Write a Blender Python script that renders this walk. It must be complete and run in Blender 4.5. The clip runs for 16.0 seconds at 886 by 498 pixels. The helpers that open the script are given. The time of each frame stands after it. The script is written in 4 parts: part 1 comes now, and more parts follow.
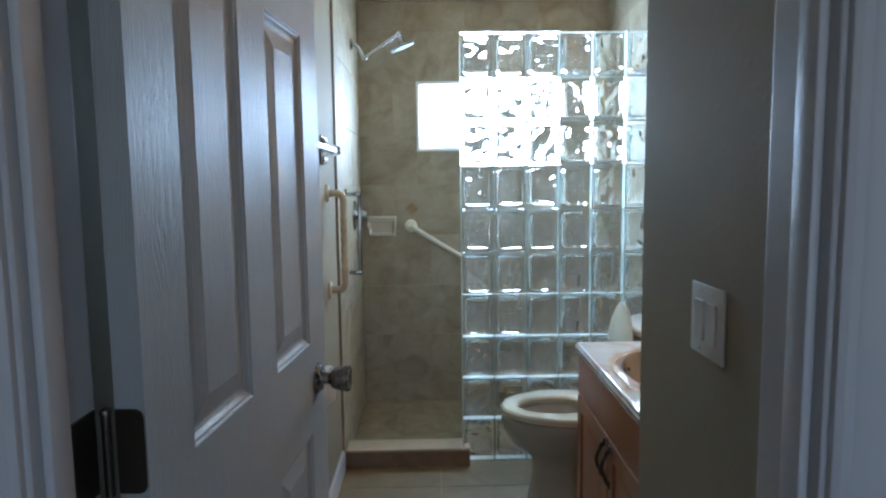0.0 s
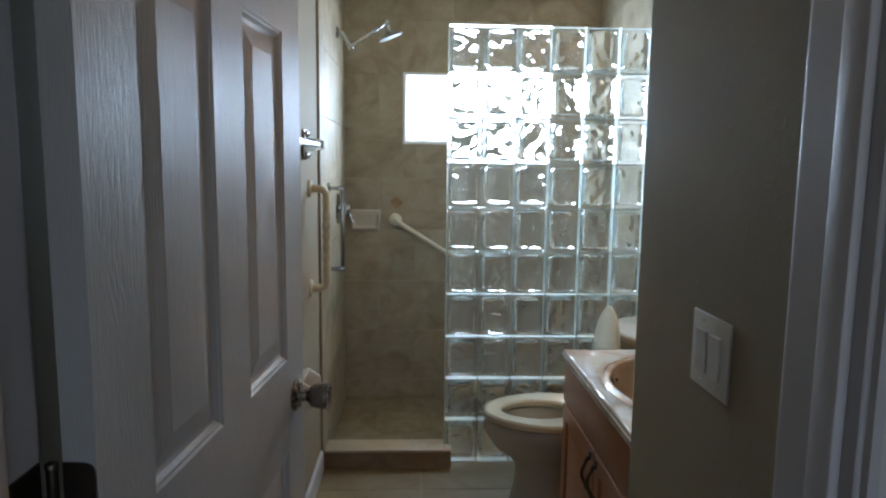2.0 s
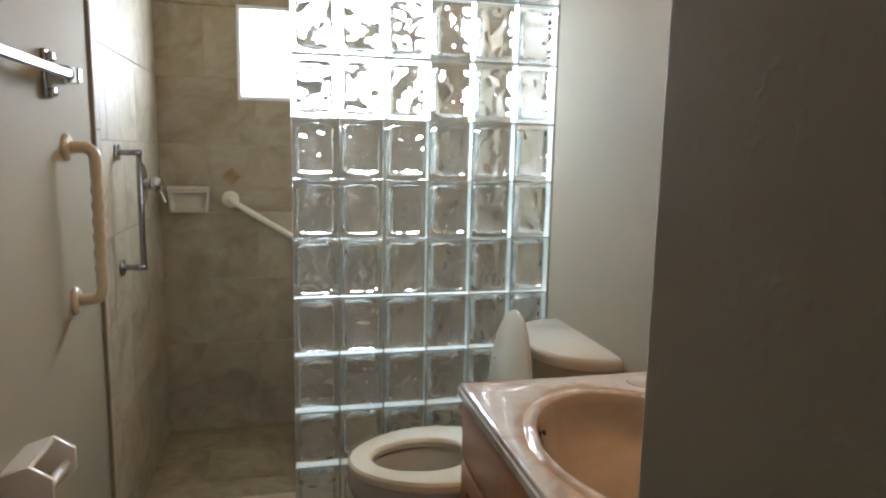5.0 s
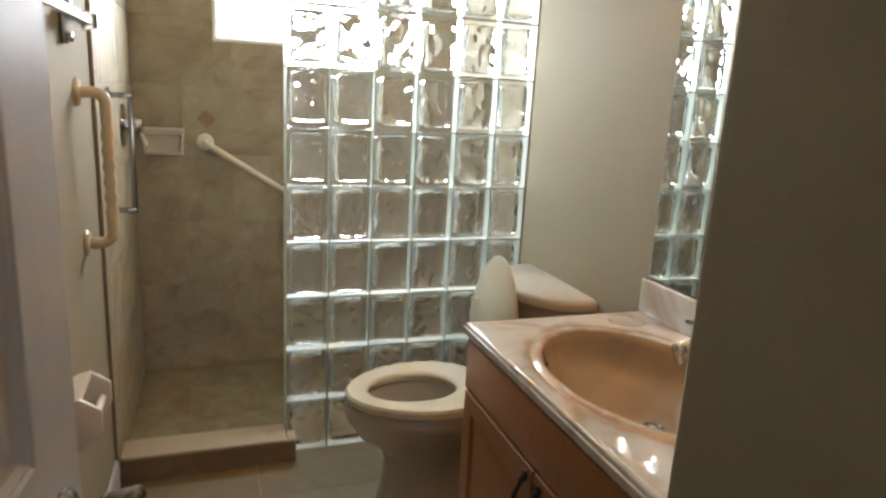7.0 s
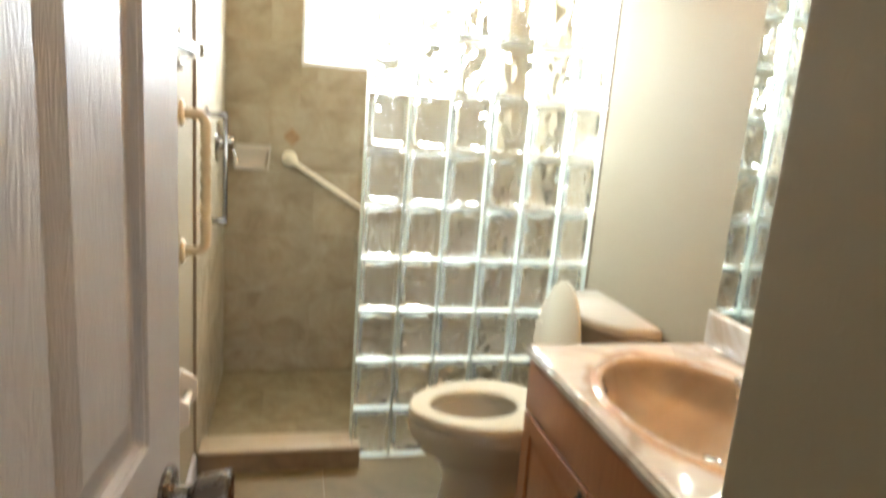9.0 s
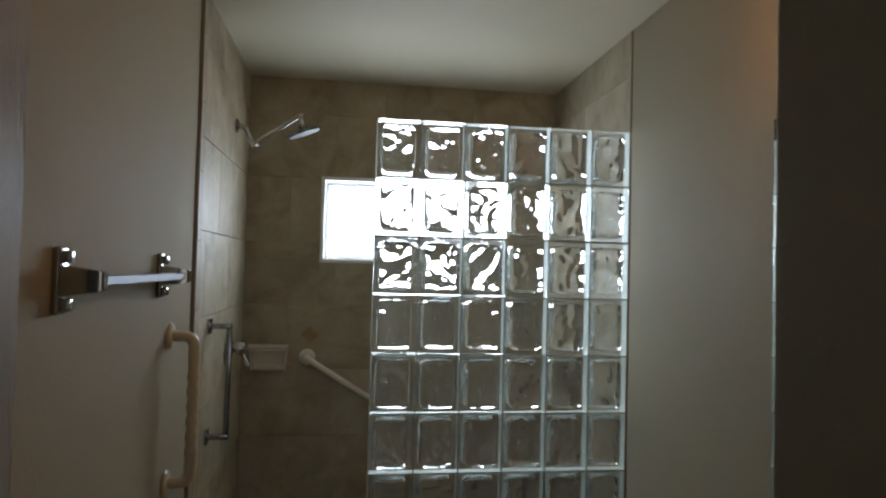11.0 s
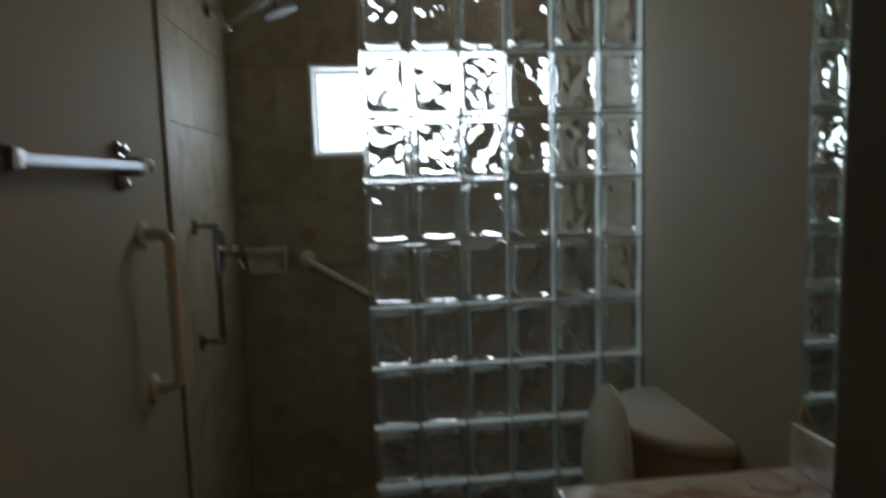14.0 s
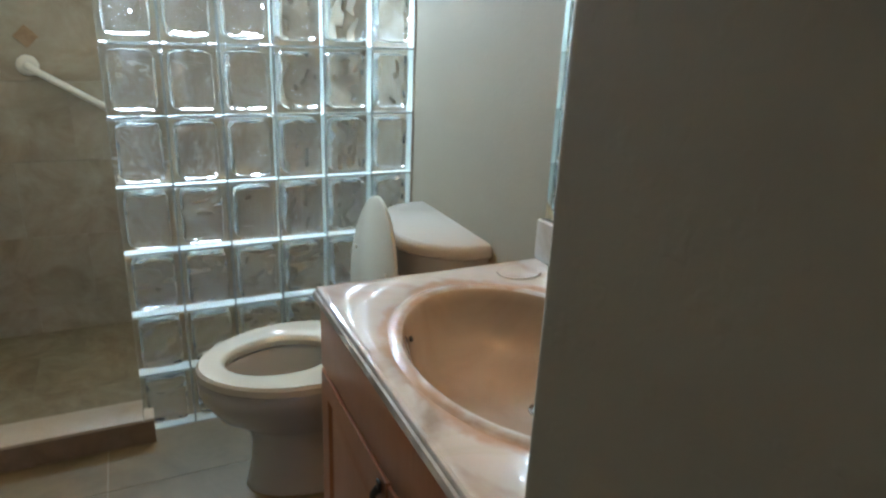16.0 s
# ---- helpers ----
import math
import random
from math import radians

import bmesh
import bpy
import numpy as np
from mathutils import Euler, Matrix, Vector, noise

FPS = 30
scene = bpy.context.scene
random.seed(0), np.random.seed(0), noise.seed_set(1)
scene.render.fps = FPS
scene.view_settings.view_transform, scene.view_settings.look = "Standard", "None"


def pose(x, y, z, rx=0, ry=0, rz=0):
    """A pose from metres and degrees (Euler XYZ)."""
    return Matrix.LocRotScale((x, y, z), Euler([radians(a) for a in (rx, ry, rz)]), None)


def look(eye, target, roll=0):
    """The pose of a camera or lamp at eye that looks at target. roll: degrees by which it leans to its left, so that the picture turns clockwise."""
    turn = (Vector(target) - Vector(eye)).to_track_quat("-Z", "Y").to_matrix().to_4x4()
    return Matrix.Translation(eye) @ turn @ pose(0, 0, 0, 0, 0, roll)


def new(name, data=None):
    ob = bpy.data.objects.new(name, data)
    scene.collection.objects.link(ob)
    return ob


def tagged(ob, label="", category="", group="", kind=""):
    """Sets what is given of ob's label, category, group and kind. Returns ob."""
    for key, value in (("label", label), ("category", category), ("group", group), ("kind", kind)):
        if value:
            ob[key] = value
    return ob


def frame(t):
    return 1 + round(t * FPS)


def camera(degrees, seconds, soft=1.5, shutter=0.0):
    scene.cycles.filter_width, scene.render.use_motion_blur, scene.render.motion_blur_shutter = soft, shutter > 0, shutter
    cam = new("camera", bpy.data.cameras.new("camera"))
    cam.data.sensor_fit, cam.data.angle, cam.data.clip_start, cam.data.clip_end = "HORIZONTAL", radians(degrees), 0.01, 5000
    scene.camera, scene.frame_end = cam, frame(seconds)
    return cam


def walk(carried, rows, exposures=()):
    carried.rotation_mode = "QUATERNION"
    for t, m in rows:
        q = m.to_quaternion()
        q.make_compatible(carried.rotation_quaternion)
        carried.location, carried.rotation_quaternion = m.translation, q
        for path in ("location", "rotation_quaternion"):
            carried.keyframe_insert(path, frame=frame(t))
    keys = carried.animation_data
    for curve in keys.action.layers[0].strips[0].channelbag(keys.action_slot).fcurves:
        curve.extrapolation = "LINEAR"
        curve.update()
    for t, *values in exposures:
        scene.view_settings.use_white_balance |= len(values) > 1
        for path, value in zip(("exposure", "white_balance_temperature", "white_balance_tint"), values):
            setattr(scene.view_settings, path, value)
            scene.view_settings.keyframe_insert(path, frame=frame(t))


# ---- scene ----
cam = camera(67.9, 16.0, 2.3, 0.5)
PATH = [
    (0, (-0.129, -3.08, 1.362), (-0.101, -1.092, 1.153), -0.7),
    (0.5, (-0.122, -3.014, 1.353), (-0.124, -1.03, 1.105), 0.8),
    (1, (-0.122, -2.988, 1.411), (-0.059, -0.995, 1.251), 1.7),
    (1.5, (-0.127, -2.997, 1.416), (-0.097, -1.009, 1.192), 1.0),
    (2, (-0.137, -3.0, 1.409), (-0.057, -1.017, 1.158), 0.7),
    (2.5, (-0.166, -2.929, 1.373), (-0.002, -0.952, 1.124), -0.6),
    (3, (-0.072, -2.652, 1.357), (-0.016, -0.664, 1.146), -0.3),
    (3.5, (-0.018, -2.409, 1.324), (0.204, -0.433, 1.104), 0.7),
    (3.7, (-0.044, -2.287, 1.294), (0.437, -0.356, 1.1), 0.8),
    (6, (0.003, -2.228, 1.334), (0.45, -0.316, 0.958), 1.4),
    (6.5, (-0.109, -2.258, 1.34), (0.476, -0.387, 0.945), 1.8),
    (7, (-0.243, -2.312, 1.355), (0.417, -0.48, 0.9), 3.2),
    (7.5, (-0.296, -2.331, 1.321), (0.383, -0.547, 0.725), 5.8),
    (8, (-0.301, -2.338, 1.3), (0.369, -0.595, 0.583), 6.1),
    (8.5, (-0.302, -2.357, 1.301), (0.3, -0.611, 0.533), 5.6),
    (9, (-0.261, -2.377, 1.38), (0.198, -0.475, 0.965), 4.5),
    (9.5, (-0.193, -2.404, 1.466), (0.187, -0.443, 1.367), 3.1),
    (9.7, (-0.157, -2.420, 1.482), (0.165, -0.446, 1.517), 2.2),
    (11.8, (-0.045, -2.128, 1.534), (0.195, -0.144, 1.618), 0.7),
    (12, (-0.031, -2.114, 1.545), (0.126, -0.131, 1.747), -0.7),
    (12.5, (-0.045, -2.156, 1.596), (0.055, -0.194, 1.97), -0.3),
    (13, (-0.015, -2.174, 1.579), (0.022, -0.196, 1.873), -0.1),
    (13.5, (-0.012, -2.139, 1.51), (0.013, -0.141, 1.601), -0.9),
    (14, (-0.001, -2.093, 1.438), (0.231, -0.119, 1.218), -1.7),
    (14.5, (0.016, -2.075, 1.331), (0.515, -0.174, 0.956), 1.2),
    (15, (0.019, -2.065, 1.339), (0.688, -0.245, 0.849), 1.4),
    (15.5, (0.049, -2.047, 1.312), (0.801, -0.287, 0.732), 1.5),
    (16, (0.058, -2.05, 1.317), (0.88, -0.351, 0.656), 2.5),
]
EXPOSURES = [
    (0, 1.82, 5100, 6),
    (1.5, 1.42, 5650, 9),
    (2.0, 1.47, 5650, 9),
    (3.5, 1.27, 5900, 11),
    (5.8, 1.97, 6600, 17),
    (7, 1.95, 7200, 16),
    (8.0, 2.5, 7750, 13),
    (8.6, 2.89, 7750, 13),
    (9.0, 2.93, 7200, 13),
    (9.7, 1.7, 6900, 13),
    (11.8, -0.1, 6230, 12),
    (13.0, -0.5, 6380, 11),
    (14.0, -0.8, 6380, 11),
    (14.55, 0.4, 6180, 11),
    (15.0, 1.2, 6780, 13),
    (15.5, 1.3, 5780, 10),
    (16, 2.0, 5600, 8),
]
walk(cam, [(t, look(eye, target, roll)) for t, eye, target, roll in PATH], EXPOSURES)

# ---------- world, sun, large lights ----------
world = bpy.data.worlds.new("sky")
scene.world = world
world.use_nodes = True
wn = world.node_tree
sky = wn.nodes.new("ShaderNodeTexSky")
sky.sky_type, sky.sun_disc = "NISHITA", False
sky.sun_elevation, sky.sun_rotation = radians(59), radians(90)
wn.links.new(sky.outputs[0], wn.nodes["Background"].inputs[0])
wn.nodes["Background"].inputs[1].default_value = 0.12


def lamp(name, kind, energy, color, m, **kw):
    d = bpy.data.lights.new(name, kind)
    d.energy, d.color = energy, color
    for k, v in kw.items():
        if k == "size":
            d.size = v
        elif k == "size_y":
            d.shape, d.size_y = "RECTANGLE", v
        elif k == "angle":
            d.angle = v
        elif k == "radius":
            d.shadow_soft_size = v
    ob = new(name, d)
    ob.matrix_world = m
    return ob


CEIL = 2.402
LX, RX, BY = -0.572, 0.917, 0.908
WIN = (-0.222, 0.620, 1.533, 1.942)

lamp("sun", "SUN", 3.0, (1.0, 0.95, 0.87), look((3, 0, 5), (0, 0.2, 0.0)), angle=radians(0.5))
lamp("window_daylight", "AREA", 8.3, (0.73, 0.87, 1.0), look((0.197, 1.02, 1.72), (0.197, -1, 1.60)), size=0.80, size_y=0.38)
# Added fill lamp in the unseen hall, brightens door frame and closet wall.
lamp("hall_fill", "AREA", 1.5, (0.96, 0.91, 0.93), look((0.3, -4.75, 1.5), (-0.3, -2.4, 1.3)), size=1.3, size_y=1.1)
for by in (-1.045, -1.205, -1.365):
    lamp("bulb_light", "POINT", 1.05, (1.0, 0.50, 0.20), pose(0.792, by, 2.166), radius=0.01)

# ---------- materials ----------


class Mat:
    """A small node builder round one Principled shader."""

    def __init__(self, name, rough=0.5, metal=0.0, **kw):
        self.m = bpy.data.materials.new(name)
        self.m.use_nodes = True
        self.n, self.l = self.m.node_tree.nodes, self.m.node_tree.links
        self.p = self.n["Principled BSDF"]
        self.p.inputs["Roughness"].default_value = rough
        self.p.inputs["Metallic"].default_value = metal
        for k, v in kw.items():
            self.p.inputs[k.replace("_", " ")].default_value = v
        self.co = self.n.new("ShaderNodeTexCoord").outputs["Object"]
        self.geo = None

    def world_co(self):
        self.geo = self.n.new("ShaderNodeNewGeometry")
        self.co = self.geo.outputs["Position"]
        return self

    def scaled(self, s, shift=None):
        mp = self.n.new("ShaderNodeMapping")
        mp.inputs["Scale"].default_value = s
        self.l.new(self.co, mp.inputs["Vector"])
        if shift is not None:
            self.l.new(shift, mp.inputs["Location"])
        return mp.outputs[0]

    def noise(self, scale, detail=4, rough=0.55, co=None, dist=0.0):
        t = self.n.new("ShaderNodeTexNoise")
        t.inputs["Scale"].default_value, t.inputs["Detail"].default_value = scale, detail
        t.inputs["Roughness"].default_value, t.inputs["Distortion"].default_value = rough, dist
        self.l.new(co or self.co, t.inputs["Vector"])
        return t.outputs["Fac"]

    def ramp(self, fac, stops):
        r = self.n.new("ShaderNodeValToRGB")
        e = r.color_ramp.elements
        e[0].position, e[0].color = stops[0][0], (*stops[0][1], 1)
        e[1].position, e[1].color = stops[-1][0], (*stops[-1][1], 1)
        for pos, c in stops[1:-1]:
            x = e.new(pos)
            x.color = (*c, 1)
        self.l.new(fac, r.inputs[0])
        return r.outputs[0]

    def mix(self, fac, a, b, kind="MIX"):
        x = self.n.new("ShaderNodeMix")
        x.data_type, x.blend_type = "RGBA", kind
        for sock, v in ((x.inputs[0], fac), (x.inputs[6], a), (x.inputs[7], b)):
            if isinstance(v, (int, float)):
                sock.default_value = v
            elif isinstance(v, tuple):
                sock.default_value = (*v, 1)
            else:
                self.l.new(v, sock)
        return x.outputs[2]

    def random(self):
        return self.n.new("ShaderNodeObjectInfo").outputs["Random"]

    def math(self, op, a, b):
        x = self.n.new("ShaderNodeMath")
        x.operation = op
        for sock, v in ((x.inputs[0], a), (x.inputs[1], b)):
            if isinstance(v, (int, float)):
                sock.default_value = v
            else:
                self.l.new(v, sock)
        return x.outputs[0]

    def bump(self, h, strength, dist):
        b = self.n.new("ShaderNodeBump")
        b.inputs["Strength"].default_value, b.inputs["Distance"].default_value = strength, dist
        self.l.new(h, b.inputs["Height"])
        old = self.p.inputs["Normal"].links
        if old:
            self.l.new(old[0].from_socket, b.inputs["Normal"])
        self.l.new(b.outputs[0], self.p.inputs["Normal"])
        return self

    def color(self, sock):
        if isinstance(sock, tuple):
            self.p.inputs["Base Color"].default_value = (*sock, 1)
        else:
            self.l.new(sock, self.p.inputs["Base Color"])
        return self

    def rough(self, fac, lo, hi):
        r = self.n.new("ShaderNodeMapRange")
        r.inputs["To Min"].default_value, r.inputs["To Max"].default_value = lo, hi
        self.l.new(fac, r.inputs["Value"])
        self.l.new(r.outputs[0], self.p.inputs["Roughness"])
        return self


def paint(name, base, rough=0.45, peel=0.5, spec=0.5):
    m = Mat(name, rough, Specular_IOR_Level=spec).world_co()
    n1 = m.noise(1.7, 3)
    dark = tuple(c * 0.93 for c in base)
    m.color(m.mix(n1, dark, base))
    spots = m.ramp(m.noise(46, 2, 0.5), [(0.60, (0, 0, 0)), (0.76, (1, 1, 1))])
    m.bump(m.noise(90, 3, 0.5), peel * 0.5, 0.002).bump(spots, peel, 0.0010)
    m.rough(m.noise(6, 3), rough - 0.05, rough + 0.08)
    return m.m


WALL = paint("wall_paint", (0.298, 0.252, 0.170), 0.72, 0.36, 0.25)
CEILING = paint("ceiling_paint", (0.58, 0.525, 0.39), 0.7, 0.5, 0.3)
# Kept pale so the unseen hall walls bounce fill light.
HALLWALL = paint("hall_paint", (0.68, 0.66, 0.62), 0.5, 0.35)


def stone(name, a, b, c, rough, vary=0.12, scale=7.0, bump=0.25):
    m = Mat(name, rough)
    shift = m.n.new("ShaderNodeCombineXYZ")
    rnd = m.random()
    for i in range(3):
        m.l.new(m.math("MULTIPLY", rnd, 7.3 * (i + 1)), shift.inputs[i])
    co = m.scaled((1, 1, 1), shift.outputs[0])
    big = m.noise(scale, 6, 0.62, co, 0.8)
    fine = m.noise(scale * 9, 5, 0.7, co)
    col = m.ramp(big, [(0.28, a), (0.5, b), (0.72, c)])
    col = m.mix(m.math("MULTIPLY", fine, 0.45), col, a)
    tone = m.math("ADD", m.math("MULTIPLY", rnd, vary * 2), 1 - vary)
    g = m.n.new("ShaderNodeCombineXYZ")
    for i in range(3):
        m.l.new(tone, g.inputs[i])
    m.color(m.mix(1.0, col, g.outputs[0], "MULTIPLY"))
    m.rough(fine, rough - 0.06, rough + 0.12)
    m.bump(fine, bump, 0.0015).bump(big, bump * 0.6, 0.003)
    return m.m


WALL_TILE = stone("wall_tile", (0.235, 0.188, 0.115), (0.385, 0.328, 0.225), (0.485, 0.432, 0.320), 0.5, 0.06, 5.0)
FLOOR_TILE = stone("floor_tile", (0.135, 0.096, 0.040), (0.20, 0.146, 0.064), (0.245, 0.184, 0.087), 0.48, 0.04, 4.0)
SHOWER_TILE = stone("shower_floor_tile", (0.19, 0.15, 0.08), (0.30, 0.25, 0.15), (0.39, 0.34, 0.22), 0.45, 0.02, 9.0)
# The curb's front is coloured darker and browner than its top.
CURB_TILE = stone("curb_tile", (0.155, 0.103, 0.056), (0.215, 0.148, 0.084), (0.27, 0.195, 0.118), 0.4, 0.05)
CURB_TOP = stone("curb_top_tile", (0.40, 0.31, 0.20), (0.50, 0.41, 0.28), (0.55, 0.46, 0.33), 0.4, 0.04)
ACCENT = stone("accent_tile", (0.22, 0.13, 0.06), (0.33, 0.215, 0.105), (0.40, 0.29, 0.16), 0.35, 0.02, 20.0)

_g = Mat("grout", 0.85)
GROUT = _g.color(_g.ramp(_g.noise(40), [(0.3, (0.25, 0.205, 0.13)), (0.7, (0.32, 0.27, 0.18))])).bump(_g.noise(300, 2), 0.4, 0.001).m

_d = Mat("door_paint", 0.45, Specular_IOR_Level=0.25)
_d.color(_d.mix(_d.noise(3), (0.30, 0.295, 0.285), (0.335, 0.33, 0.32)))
_fine = _d.noise(1.0, 3, 0.6, _d.scaled((330, 330, 7)), 0.5)
_cath = _d.noise(1.0, 2, 0.5, _d.scaled((34, 34, 2.6)), 2.2)
_ring = _d.math("SINE", _d.math("MULTIPLY", _cath, 70.0), 0.0)
_d.bump(_fine, 0.45, 0.0007).bump(_ring, 0.35, 0.0004)
DOOR = _d.rough(_d.noise(5), 0.42, 0.52).m
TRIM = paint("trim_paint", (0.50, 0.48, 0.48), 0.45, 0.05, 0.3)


def metal(name, col, rough, aniso=0.0):
    m = Mat(name, rough, 1.0)
    m.color(m.mix(m.noise(30), tuple(c * 0.9 for c in col), col))
    m.rough(m.noise(60, 3), max(rough - 0.04, 0.02), rough + 0.06)
    return m.m


CHROME = metal("chrome", (0.62, 0.62, 0.63), 0.09)
# Chrome again, with the shade and dark reflections put into its colour.
CHROME_SHADED = metal("shaded_chrome", (0.36, 0.36, 0.37), 0.16)
PLASTIC_GREY = Mat("grey_rubber", 0.45).color((0.05, 0.05, 0.052)).m
POST = metal("polished_post", (0.42, 0.40, 0.37), 0.14)
NICKEL = metal("worn_nickel", (0.27, 0.245, 0.22), 0.26)
HINGE = metal("dark_bronze", (0.10, 0.085, 0.07), 0.38)
PULL = metal("black_pull", (0.09, 0.085, 0.08), 0.33)
ALU = metal("aluminium_bar", (0.24, 0.25, 0.275), 0.34)


def gloss(name, col, rough, spots=0.06, coat=0.0):
    m = Mat(name, rough, Coat_Weight=coat)
    m.color(m.mix(m.noise(9, 4), tuple(c * (1 - spots) for c in col), col))
    m.rough(m.noise(20, 3), max(rough - 0.03, 0.03), rough + 0.06)
    return m.m


PORCELAIN = gloss("bone_porcelain", (0.46, 0.43, 0.36), 0.10, 0.05)
SEAT = gloss("bone_seat", (0.53, 0.487, 0.37), 0.13, 0.05)
CREAM = gloss("cream_plastic", (0.58, 0.49, 0.34), 0.28, 0.12)
CERAMIC = gloss("cream_ceramic", (0.68, 0.62, 0.53), 0.14, 0.06)
# Soap dish ceramic, a little darker than the other cream ceramic.
DISH = gloss("dish_ceramic", (0.60, 0.545, 0.45), 0.16, 0.08)
DIAGONAL = gloss("almond_coating", (0.78, 0.73, 0.60), 0.3, 0.06)
PLATE = gloss("switch_plastic", (0.60, 0.59, 0.56), 0.3, 0.03)
VENT = paint("vent_plastic", (0.48, 0.435, 0.335), 0.8, 0.02, 0.12)
WATER = Mat("water", 0.03, Transmission_Weight=0.9, IOR=1.33).color((0.75, 0.75, 0.62)).m
# Near-black colour standing in for the shade inside slots and holes.
GAP_SHADE = Mat("gap_shade", 0.8).color((0.02, 0.018, 0.015)).m
VINYL = gloss("window_vinyl", (0.78, 0.78, 0.76), 0.35, 0.03)

_mb = Mat("cultured_marble", 0.06, Coat_Weight=0.5).world_co()
_sw = _mb.noise(2.3, 4, 0.5, None, 3.0)
_ve = _mb.noise(3.4, 3, 0.5, _mb.scaled((1.0, 1.4, 1.0)), 3.0)
_c = _mb.ramp(_sw, [(0.30, (0.30, 0.24, 0.18)), (0.38, (0.40, 0.34, 0.28)), (0.46, (0.49, 0.45, 0.395)), (0.75, (0.52, 0.49, 0.44))])
MARBLE = (_mb.mix(_mb.ramp(_ve, [(0.36, (0.5, 0.5, 0.5)), (0.46, (0, 0, 0))]), _c, (0.44, 0.41, 0.33)))
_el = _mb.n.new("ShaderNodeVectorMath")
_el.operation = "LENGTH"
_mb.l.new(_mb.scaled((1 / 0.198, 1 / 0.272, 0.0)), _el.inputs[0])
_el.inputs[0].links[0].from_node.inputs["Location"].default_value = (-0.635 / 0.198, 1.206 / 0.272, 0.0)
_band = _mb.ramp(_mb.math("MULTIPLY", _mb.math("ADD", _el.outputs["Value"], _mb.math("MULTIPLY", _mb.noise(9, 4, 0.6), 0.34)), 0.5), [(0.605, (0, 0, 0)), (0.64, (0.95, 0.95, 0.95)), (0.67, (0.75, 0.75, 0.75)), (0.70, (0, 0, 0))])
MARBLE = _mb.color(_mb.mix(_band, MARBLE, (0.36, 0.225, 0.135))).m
_bn = Mat("basin_gelcoat", 0.08, Coat_Weight=0.4).world_co()
BASIN = _bn.color(_bn.ramp(_bn.noise(3.0, 3, 0.5, None, 2.0), [(0.35, (0.32, 0.240, 0.165)), (0.6, (0.39, 0.305, 0.225))])).m

_wd = Mat("maple_stain", 0.3, Coat_Weight=0.15)
_wg = _wd.noise(4, 6, 0.6, _wd.scaled((14, 14, 1.1)), 1.6)
_wc = _wd.ramp(_wg, [(0.3, (0.245, 0.083, 0.030)), (0.5, (0.285, 0.102, 0.037)), (0.72, (0.315, 0.119, 0.046))])
WOOD = _wd.color(_wd.mix(_wd.math("MULTIPLY", _wd.noise(2.5), 0.35), _wc, (0.25, 0.092, 0.036))).bump(_wg, 0.08, 0.0008).rough(_wd.noise(8), 0.26, 0.42).m

_gb = Mat("block_glass", 0.02, Transmission_Weight=0.98, IOR=1.5)
GLASS = _gb.color((0.975, 0.992, 0.985)).bump(_gb.noise(24, 2, 0.4), 0.16, 0.01).m
_sl = Mat("sealant", 0.6)
SEALANT = _sl.color((0.22, 0.235, 0.21)).m
_ec = Mat("edge_coating", 0.6, Transmission_Weight=0.22, IOR=1.3)
EDGE = _ec.color(_ec.mix(_ec.noise(60, 3), (0.60, 0.70, 0.59), (0.76, 0.83, 0.73))).bump(_ec.noise(70, 2), 0.8, 0.006).m
BULB = Mat("bulb_glass", 0.0, Transmission_Weight=1.0, IOR=1.08).color((1.0, 0.84, 0.68)).m
FILAMENT = Mat("filament", 0.5, Emission_Strength=45.0).m
FILAMENT.node_tree.nodes["Principled BSDF"].inputs["Emission Color"].default_value = (1.0, 0.62, 0.3, 1)
MIRROR = Mat("mirror_silver", 0.01, 1.0).color((0.80, 0.84, 0.82)).m
GROUND = paint("ground_soil", (0.22, 0.2, 0.16), 0.9, 0.5)

# ---------- building helpers ----------


def box(bm, x0, x1, y0, y1, z0, z1, bevel=0.0, seg=2):
    m = Matrix.Translation(((x0 + x1) / 2, (y0 + y1) / 2, (z0 + z1) / 2)) @ Matrix.Diagonal((x1 - x0, y1 - y0, z1 - z0, 1))
    vs = bmesh.ops.create_cube(bm, size=1, matrix=m)["verts"]
    if bevel:
        es = list({e for v in vs for e in v.link_edges})
        bmesh.ops.bevel(bm, geom=es, offset=bevel, segments=seg, profile=0.5, affect="EDGES")
    return bm


def fresh():
    return bmesh.new()


def abox(x0, x1, y0, y1, z0, z1, bevel=0.0, seg=2):
    return box(fresh(), x0, x1, y0, y1, z0, z1, bevel, seg)


def loft(bm, rings, cap0=True, cap1=True, closed=True):
    vs = [[bm.verts.new(p) for p in r] for r in rings]
    n = len(rings[0])
    for a, b in zip(vs, vs[1:]):
        for i in range(n if closed else n - 1):
            j = (i + 1) % n
            bm.faces.new((a[i], a[j], b[j], b[i]))
    if cap0:
        bm.faces.new(vs[0][::-1])
    if cap1:
        bm.faces.new(vs[-1])
    return bm


